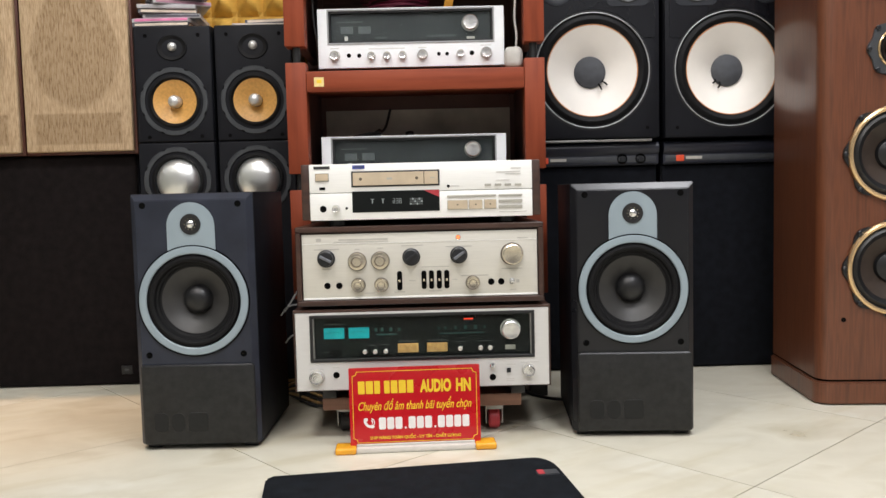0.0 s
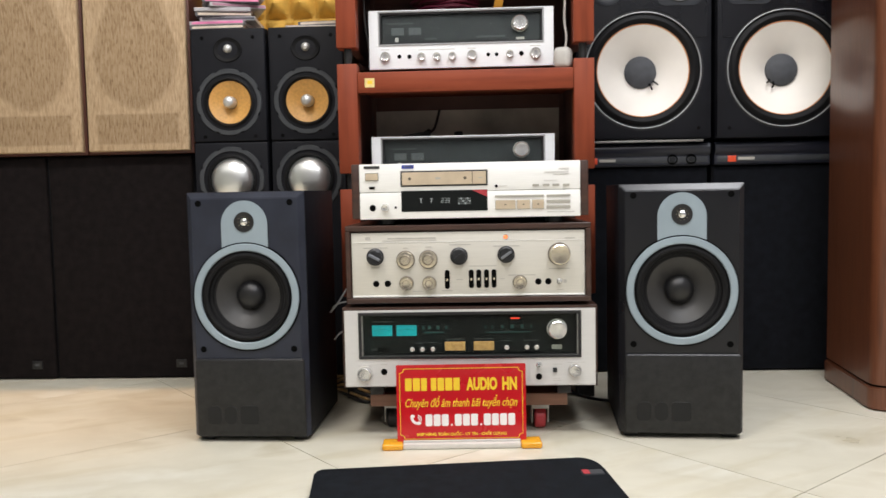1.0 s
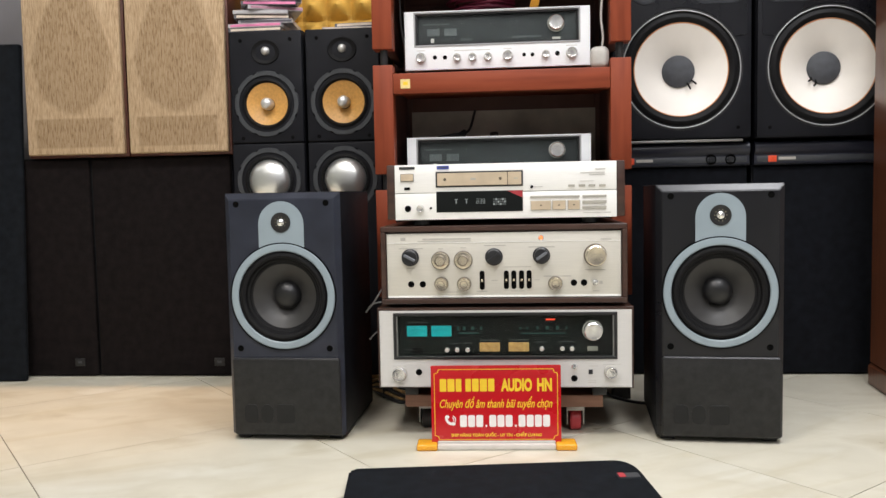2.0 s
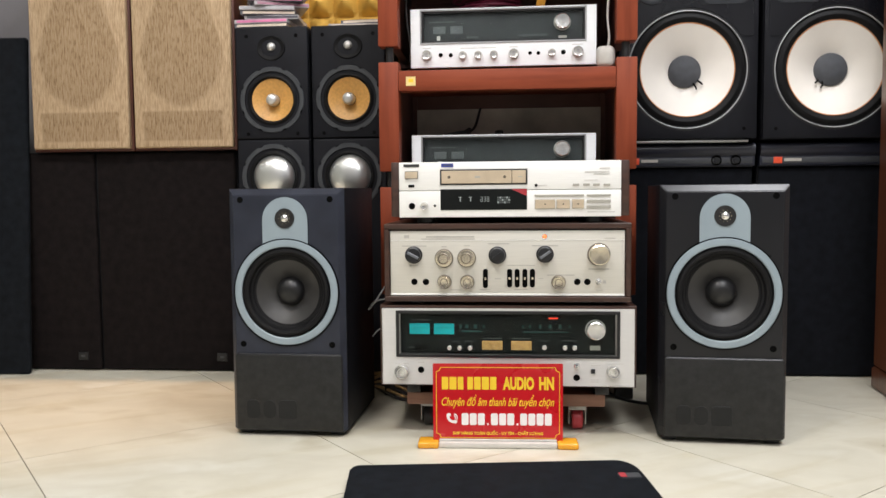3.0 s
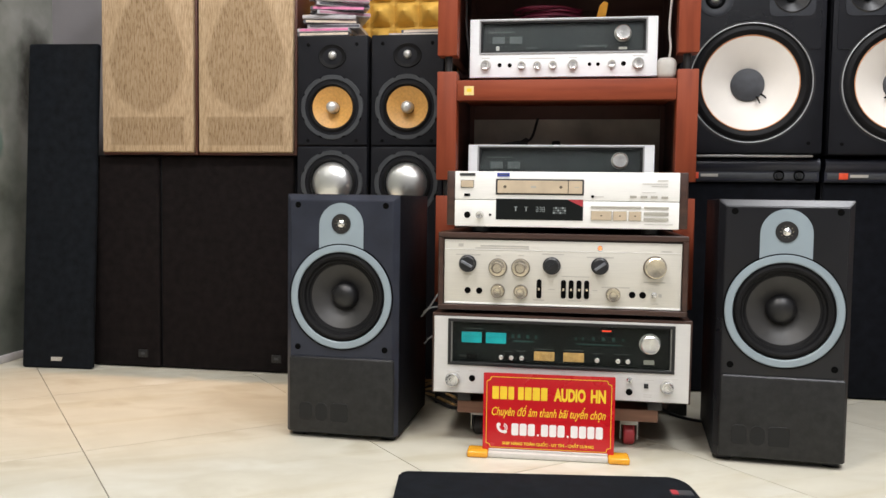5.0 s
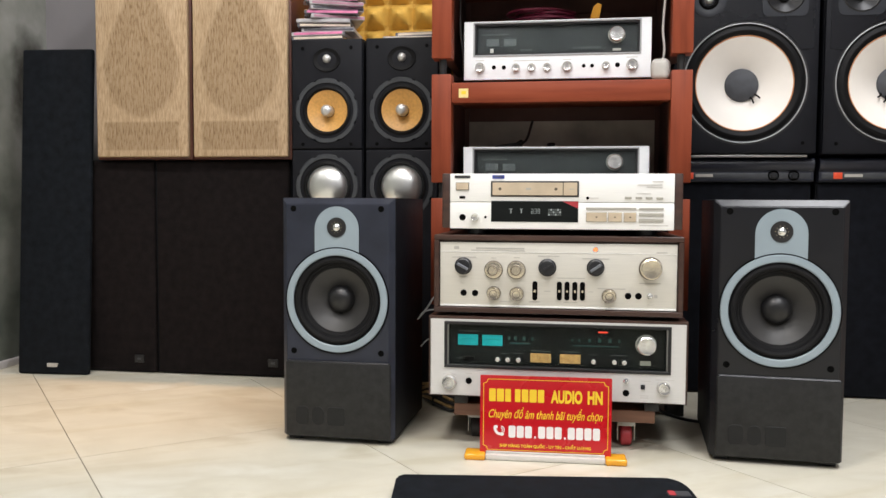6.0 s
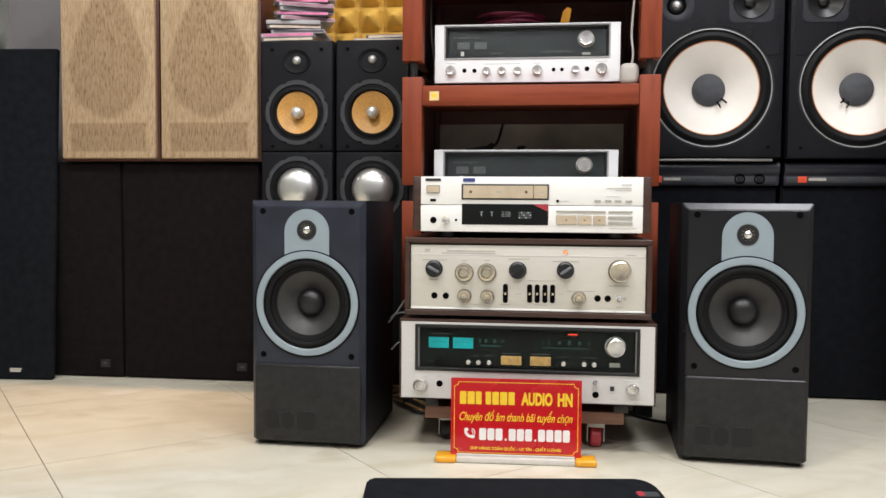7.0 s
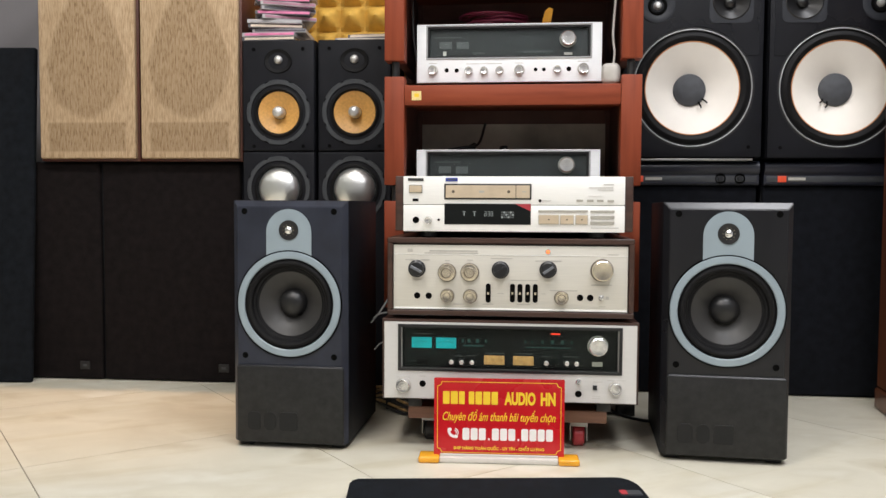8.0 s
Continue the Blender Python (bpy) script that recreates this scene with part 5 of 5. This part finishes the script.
# ---- sign ----
sign = thing("sign", "small red acrylic sign with yellow border and lettering, on the floor", "sign", -0.0125, 1.350, 0, 2.0)
part("panel", outline(rounded(-0.1235, 0.1235, 0.010, 0.1600, 0.002), -0.0015, 0.0015, 0.0004), SIGN_RED, sign, "red acrylic panel")
base = part("base_bar", box(-0.112, 0.112, -0.016, 0.016, 0.0005, 0.011, 0.002), ACRYLIC, sign, "clear acrylic base bar")
part("bar_lip", box(-0.112, 0.112, -0.0055, -0.0020, 0.011, 0.015, 0.0008, 1), ACRYLIC, base)
for a, b in ((-0.152, -0.1122), (0.1122, 0.152)):
    part("end_cap", box(a, b, -0.021, 0.021, 0.0, 0.0125, 0.004, 3), AMBER, sign, "translucent amber plastic end cap")
Y = -0.0019
bw, n = 0.0011, 0.0085
corner = [(-0.1175, 0.0165 + n), (-0.1175 + n * 0.72, 0.0165 + n * 0.72), (-0.1175 + n, 0.0165)]
bm = bmesh.new()
loop = []
for sx, sz in ((1, 1), (-1, 1), (-1, -1), (1, -1)):
    c = [(abs(px) * sx, 0.085 + (0.085 - pz) * sz) for px, pz in corner]
    loop += c if sx * sz > 0 else c[::-1]
va = [bm.verts.new((px, Y, pz)) for px, pz in loop]
vb = [bm.verts.new((px * (1 - bw / 0.1175), Y, 0.085 + (pz - 0.085) * (1 - bw / 0.0685))) for px, pz in loop]
for k in range(len(loop)):
    j = (k + 1) % len(loop)
    bm.faces.new((va[k], va[j], vb[j], vb[k]))
part("border", bm, SIGN_YELLOW, sign, "thin yellow border line")


def bars(widths, x0, z, h, gap, material):
    x = x0
    for w in widths:
        part("bar", outline(rounded(x, x + w, z - h / 2, z + h / 2, 0.0012, 2), Y, Y + 0.0005), material, sign)
        x += w + gap


bars((0.0125, 0.0135, 0.0110), -0.1065, 0.1225, 0.0245, 0.0022, SIGN_YELLOW)
bars((0.0105, 0.0125, 0.0135, 0.0120), -0.0575, 0.1225, 0.0245, 0.0022, SIGN_YELLOW)
lettering("lettering", "AUDIO", 0.0395, 0.1225, Y, 0.0590, 0.0255, SIGN_YELLOW, sign, 0.0, 0.05)
lettering("lettering", "HN", 0.0925, 0.1225, Y, 0.0280, 0.0255, SIGN_YELLOW, sign, 0.0, 0.05)
lettering("lettering", "Chuyên đồ âm thanh bãi tuyển chọn", 0.0, 0.0870, Y, 0.214, 0.0270, SIGN_YELLOW, sign, 0.35, 0.009)
lettering("lettering", "SHIP HÀNG TOÀN QUỐC - UY TÍN - CHẤT LƯỢNG", 0.0, 0.0265, Y, 0.172, 0.0105, SIGN_YELLOW, sign, 0.0, 0.03)
for x in (-0.069, -0.0535, -0.038, -0.0130, 0.0025, 0.018, 0.0425, 0.058, 0.0735, 0.089):
    part("bar", outline(rounded(x, x + 0.0132, 0.0415, 0.0645, 0.003, 3), Y, Y + 0.0005), SIGN_WHITE, sign)
for x in (-0.0215, 0.0345):
    part("bar", outline(rounded(x + 0.001, x + 0.0045, 0.0415, 0.0455, 0.001, 2), Y, Y + 0.0005), SIGN_WHITE, sign)
# telephone sign drawn as a thick bow with two blunt ends
bow = [(-0.0835 + 0.0140 * math.cos(radians(t)), 0.0590 + 0.0140 * math.sin(radians(t))) for t in range(165, 286, 10)]
bow += [(-0.0835 + 0.0090 * math.cos(radians(t)), 0.0590 + 0.0090 * math.sin(radians(t))) for t in range(285, 164, -10)]
part("phone_mark", outline(bow, Y, Y + 0.0005), SIGN_WHITE, sign)
for ex, ez in ((-0.0935, 0.0610), (-0.0815, 0.0478)):
    part("phone_mark", outline([(ex + 0.0040 * math.cos(radians(t)), ez + 0.0034 * math.sin(radians(t))) for t in range(0, 360, 20)], Y - 0.0001, Y + 0.0005), SIGN_WHITE, sign)
for r in (0.0050, 0.0085):
    pts = [(-0.0850 + r * math.cos(radians(a)), 0.0555 + r * math.sin(radians(a))) for a in range(-35, 76, 10)]
    pts += [(-0.0850 + (r - 0.0016) * math.cos(radians(a)), 0.0555 + (r - 0.0018) * math.sin(radians(a))) for a in range(75, -36, -10)]
    part("phone_mark", outline(pts, Y, Y + 0.0005), SIGN_WHITE, sign)

# ---- grille cover lying on the floor ----
cover = thing("grille_cover", "black cloth loudspeaker grille cover lying flat on tiles", "grille cover", 0.224, 1.222, 0, 7.3)
pts = [(-0.487, -0.42), (0, -0.42), (0, -0.055)] + [(-0.035 + 0.035 * math.cos(radians(a)), -0.055 + 0.055 * math.sin(radians(a))) for a in range(15, 91, 15)] + [(-0.475, 0.0), (-0.487, -0.012)]
part("cloth_panel", sheet(pts, 0.0, 0.0235, 0.004), CLOTH_BLUE, cover, "stretched black cloth over a board")
bm = sheet(rounded(-0.046, -0.010, -0.094, -0.072, 0.003, 3), 0.0233, 0.0255, 0.0008)
badge = part("badge", bm, DRIVER_RING, cover, "small grey and red badge")
part("badge_mark", sheet(rounded(-0.045, -0.034, -0.093, -0.073, 0.002, 2), 0.0254, 0.0262), CASTER_RED, badge)


# ---- gold acoustic foam ----
foam = thing("acoustic_foam", "gold pyramid acoustic foam panel on the wall", "acoustic foam", -0.50, BACK, 0.70)
bm = bmesh.new()
n, step, fine = 10, 0.072, 6
grid = {}
for i in range(n * fine + 1):
    for j in range(n * fine + 1):
        px, pz = i * step / fine, j * step / fine
        tri = lambda q: 1 - abs(2 * ((q / step) % 1.0) - 1)
        rise = min(tri(px), tri(pz)) * 0.7 + 0.3 * tri(px) * tri(pz)
        grid[i, j] = bm.verts.new((px - n * step / 2, -0.014 - 0.058 * min(rise, 0.92), pz))
for i in range(n * fine):
    for j in range(n * fine):
        bm.faces.new((grid[i, j], grid[i + 1, j], grid[i + 1, j + 1], grid[i, j + 1]))
part("foam_face", bm, FOAM, foam)
part("foam_back", box(-n * step / 2, n * step / 2, -0.0145, -0.001, 0, n * step), FOAM, foam)


# ---- disc cases on the towers ----
def disc_case(x, y, z, rz, tone, tray, tip=0.0):
    s = thing("cd_case", "clear plastic disc case with printed paper insert", "cd case", x, y, z, rz, group="disc cases on the towers")
    s.matrix_basis = pose(x, y, z, 0, tip, rz)
    part("case", box(-0.071, 0.071, -0.0625, 0.0625, 0.0, 0.0102, 0.0010, 1), tray, s, "plastic jewel case")
    part("insert", box(-0.064, 0.0695, -0.0632, -0.0600, 0.0025, 0.0085), tone, s, "printed paper spine")
    part("cover_sheet", box(-0.060, 0.069, -0.061, 0.061, 0.0100, 0.0106), tone, s)
    return s


rng = random.Random(4)
tones = (CREAM, PINK, CASE_DARK, CREAM, CASE_CLEAR, MAUVE, PINK, CASE_DARK, MAUVE, PINK, PINK, MAUVE)
for k in range(12):
    disc_case(-0.632 + rng.uniform(-0.012, 0.012) + 0.0020 * k, 1.992 + rng.uniform(-0.006, 0.006), 0.9172 + 0.0112 * k, (rng.uniform(-8, 8) if k < 3 else rng.uniform(2, 30)), tones[k], CASE_CLEAR if k % 3 else CASE_DARK)
disc_case(-0.545, 2.07, 0.9172, 20, CREAM, CASE_CLEAR, 0)
disc_case(-0.400, 2.02, 0.9172, 3, CREAM, CASE_CLEAR)
disc_case(-0.362, 2.025, 0.9284, -4, CREAM, CASE_DARK)


# ---- cables and small things ----
def cable(points, r, material, label):
    return single("cable", tube(points, r), material, label, "cable")


for k in range(6):
    o = 0.009 * k
    cable([(-0.335, 1.80 - o, 0.006 + 0.005 * k), (-0.29, 1.72 + o, 0.008 + 0.006 * k), (-0.235 + o, 1.665 + o / 2, 0.006 + 0.004 * k), (-0.20, 1.74 + o, 0.006 + 0.005 * k), (-0.25, 1.83, 0.010 + 0.004 * k), (-0.33 - o, 1.84 - o, 0.006 + 0.006 * k)], 0.0036,
          WIRE_TAN if k % 2 else WIRE, "amber loudspeaker cable coiled on the floor" if k % 2 else "black cable coiled on the floor")
cable([(0.20, 1.80, 0.05), (0.232, 1.755, 0.012), (0.275, 1.70, 0.004), (0.33, 1.668, 0.004), (0.40, 1.685, 0.004)], 0.0036, WIRE, "black cable running across the floor tiles")
cable([(-0.305, 1.60, 0.226), (-0.288, 1.60, 0.247), (-0.276, 1.62, 0.268), (-0.268, 1.66, 0.285)], 0.0022, WIRE_GREY, "thin grey cable beside the stack")
cable([(-0.300, 1.60, 0.236), (-0.286, 1.598, 0.246), (-0.262, 1.605, 0.250)], 0.0020, WIRE_GREY, "thin grey cable beside the stack")
cable([(-0.298, 1.60, 0.165), (-0.284, 1.60, 0.180), (-0.268, 1.61, 0.184)], 0.0018, WIRE_GREY, "thin grey cable beside the stack")
cable([(-0.240, 1.80, 0.99), (-0.238, 1.79, 0.90), (-0.232, 1.80, 0.84), (-0.240, 1.86, 0.79)], 0.0022, WIRE, "dark cable hanging inside the rack")
rr = random.Random(7)
for k in range(7):
    cx, cw = -0.04 + rr.uniform(-0.03, 0.03), rr.uniform(0.045, 0.09)
    cable([(cx + cw * math.cos(a), 1.88 + 0.05 * math.sin(a) + rr.uniform(-0.012, 0.012), 0.9285 + 0.0042 * k + rr.uniform(0, 0.006)) for a in (0, 1, 2, 3, 4, 5, 6.1)], 0.0032, WIRE_RED, "crimson cable coiled on a receiver")
cable([(-0.16, 1.88, 0.628), (-0.12, 1.87, 0.634), (-0.085, 1.90, 0.645), (-0.07, 1.95, 0.70)], 0.0035, WIRE, "black cable lying on the lower receiver")
bm = outline([(-0.042, 0.0), (0.034, 0.0), (0.036, 0.024), (0.030, 0.027), (0.012, 0.016), (-0.010, 0.010)], 0, 0.055, 0.002)
single("cloth_scrap", bm, WIRE, "folded dark cloth scrap lying on the lower receiver", "cloth", -0.128, 1.93, 0.6245, 8)
single("plug", box(-0.009, 0.009, 0, 0.024, 0, 0.020, 0.004, 3), WIRE, "small black plug lying on the lower receiver", "plug", -0.018, 1.95, 0.6245, 20)
single("cable_tag", outline([(-0.012, 0.0), (0.010, 0.0), (0.016, 0.035), (0.006, 0.040), (-0.004, 0.030)], 0, 0.003, 0.0006), AMBER, "bent orange-yellow cable tag on the receiver", "tag", 0.081, 1.812, 0.924)
ad = thing("power_adapter", "white plug adapter with cable on the rack shelf", "adapter", 0.229, 1.752, 0.7682, -18)
part("adapter_body", box(-0.021, 0.021, -0.018, 0.018, 0, 0.050, 0.013, 4), WHITE_PLASTIC, ad, "white plastic block")
part("adapter_cable", tube([(0.004, 0.004, 0.046), (0.007, 0.004, 0.075), (0.002, 0.008, 0.12), (0.006, 0.012, 0.20)], 0.0026), WHITE_PLASTIC, ad)


# ---- floor ----
floor = single("floor", box(SIDE - 0.15, RIGHT + 0.15, FRONT - 0.15, BACK + 0.15, -0.1, -0.0025), GROUT, "cream marble tile floor laid diagonally", "floor", kind="structure")


def clip(poly, axis, limit, sign_):
    out = []
    for k, p in enumerate(poly):
        q = poly[(k + 1) % len(poly)]
        a, b = sign_ * (p[axis] - limit), sign_ * (q[axis] - limit)
        if a <= 0:
            out.append(p)
        if a * b < 0:
            t = a / (a - b)
            out.append((p[0] + (q[0] - p[0]) * t, p[1] + (q[1] - p[1]) * t))
    return out


U, V, STEP = Vector((0.758, 0.652)), Vector((0.652, -0.758)), 0.505
for i in range(-10, 12):
    for j in range(-12, 12):
        g = 0.0009
        u0, v0 = 0.121 + i * STEP + g, -0.490 + j * STEP + g
        u1, v1 = u0 + STEP - 2 * g, v0 + STEP - 2 * g
        poly = [tuple(U * u + V * v) for u, v in ((u0, v0), (u0, v1), (u1, v1), (u1, v0))]
        for axis, limit, s in ((0, SIDE, -1), (0, RIGHT, 1), (1, FRONT, -1), (1, BACK, 1)):
            poly = clip(poly, axis, limit, s) if len(poly) > 2 else []
        if len(poly) < 3:
            continue
        c = Vector((sum(p[0] for p in poly), sum(p[1] for p in poly))) / len(poly)
        tile = new("tile", finish(sheet([(p[0] - c.x, p[1] - c.y) for p in poly], -0.0045, 0.0), "tile", TILE))
        tile.location = (c.x, c.y, 0)
        tile.parent = floor
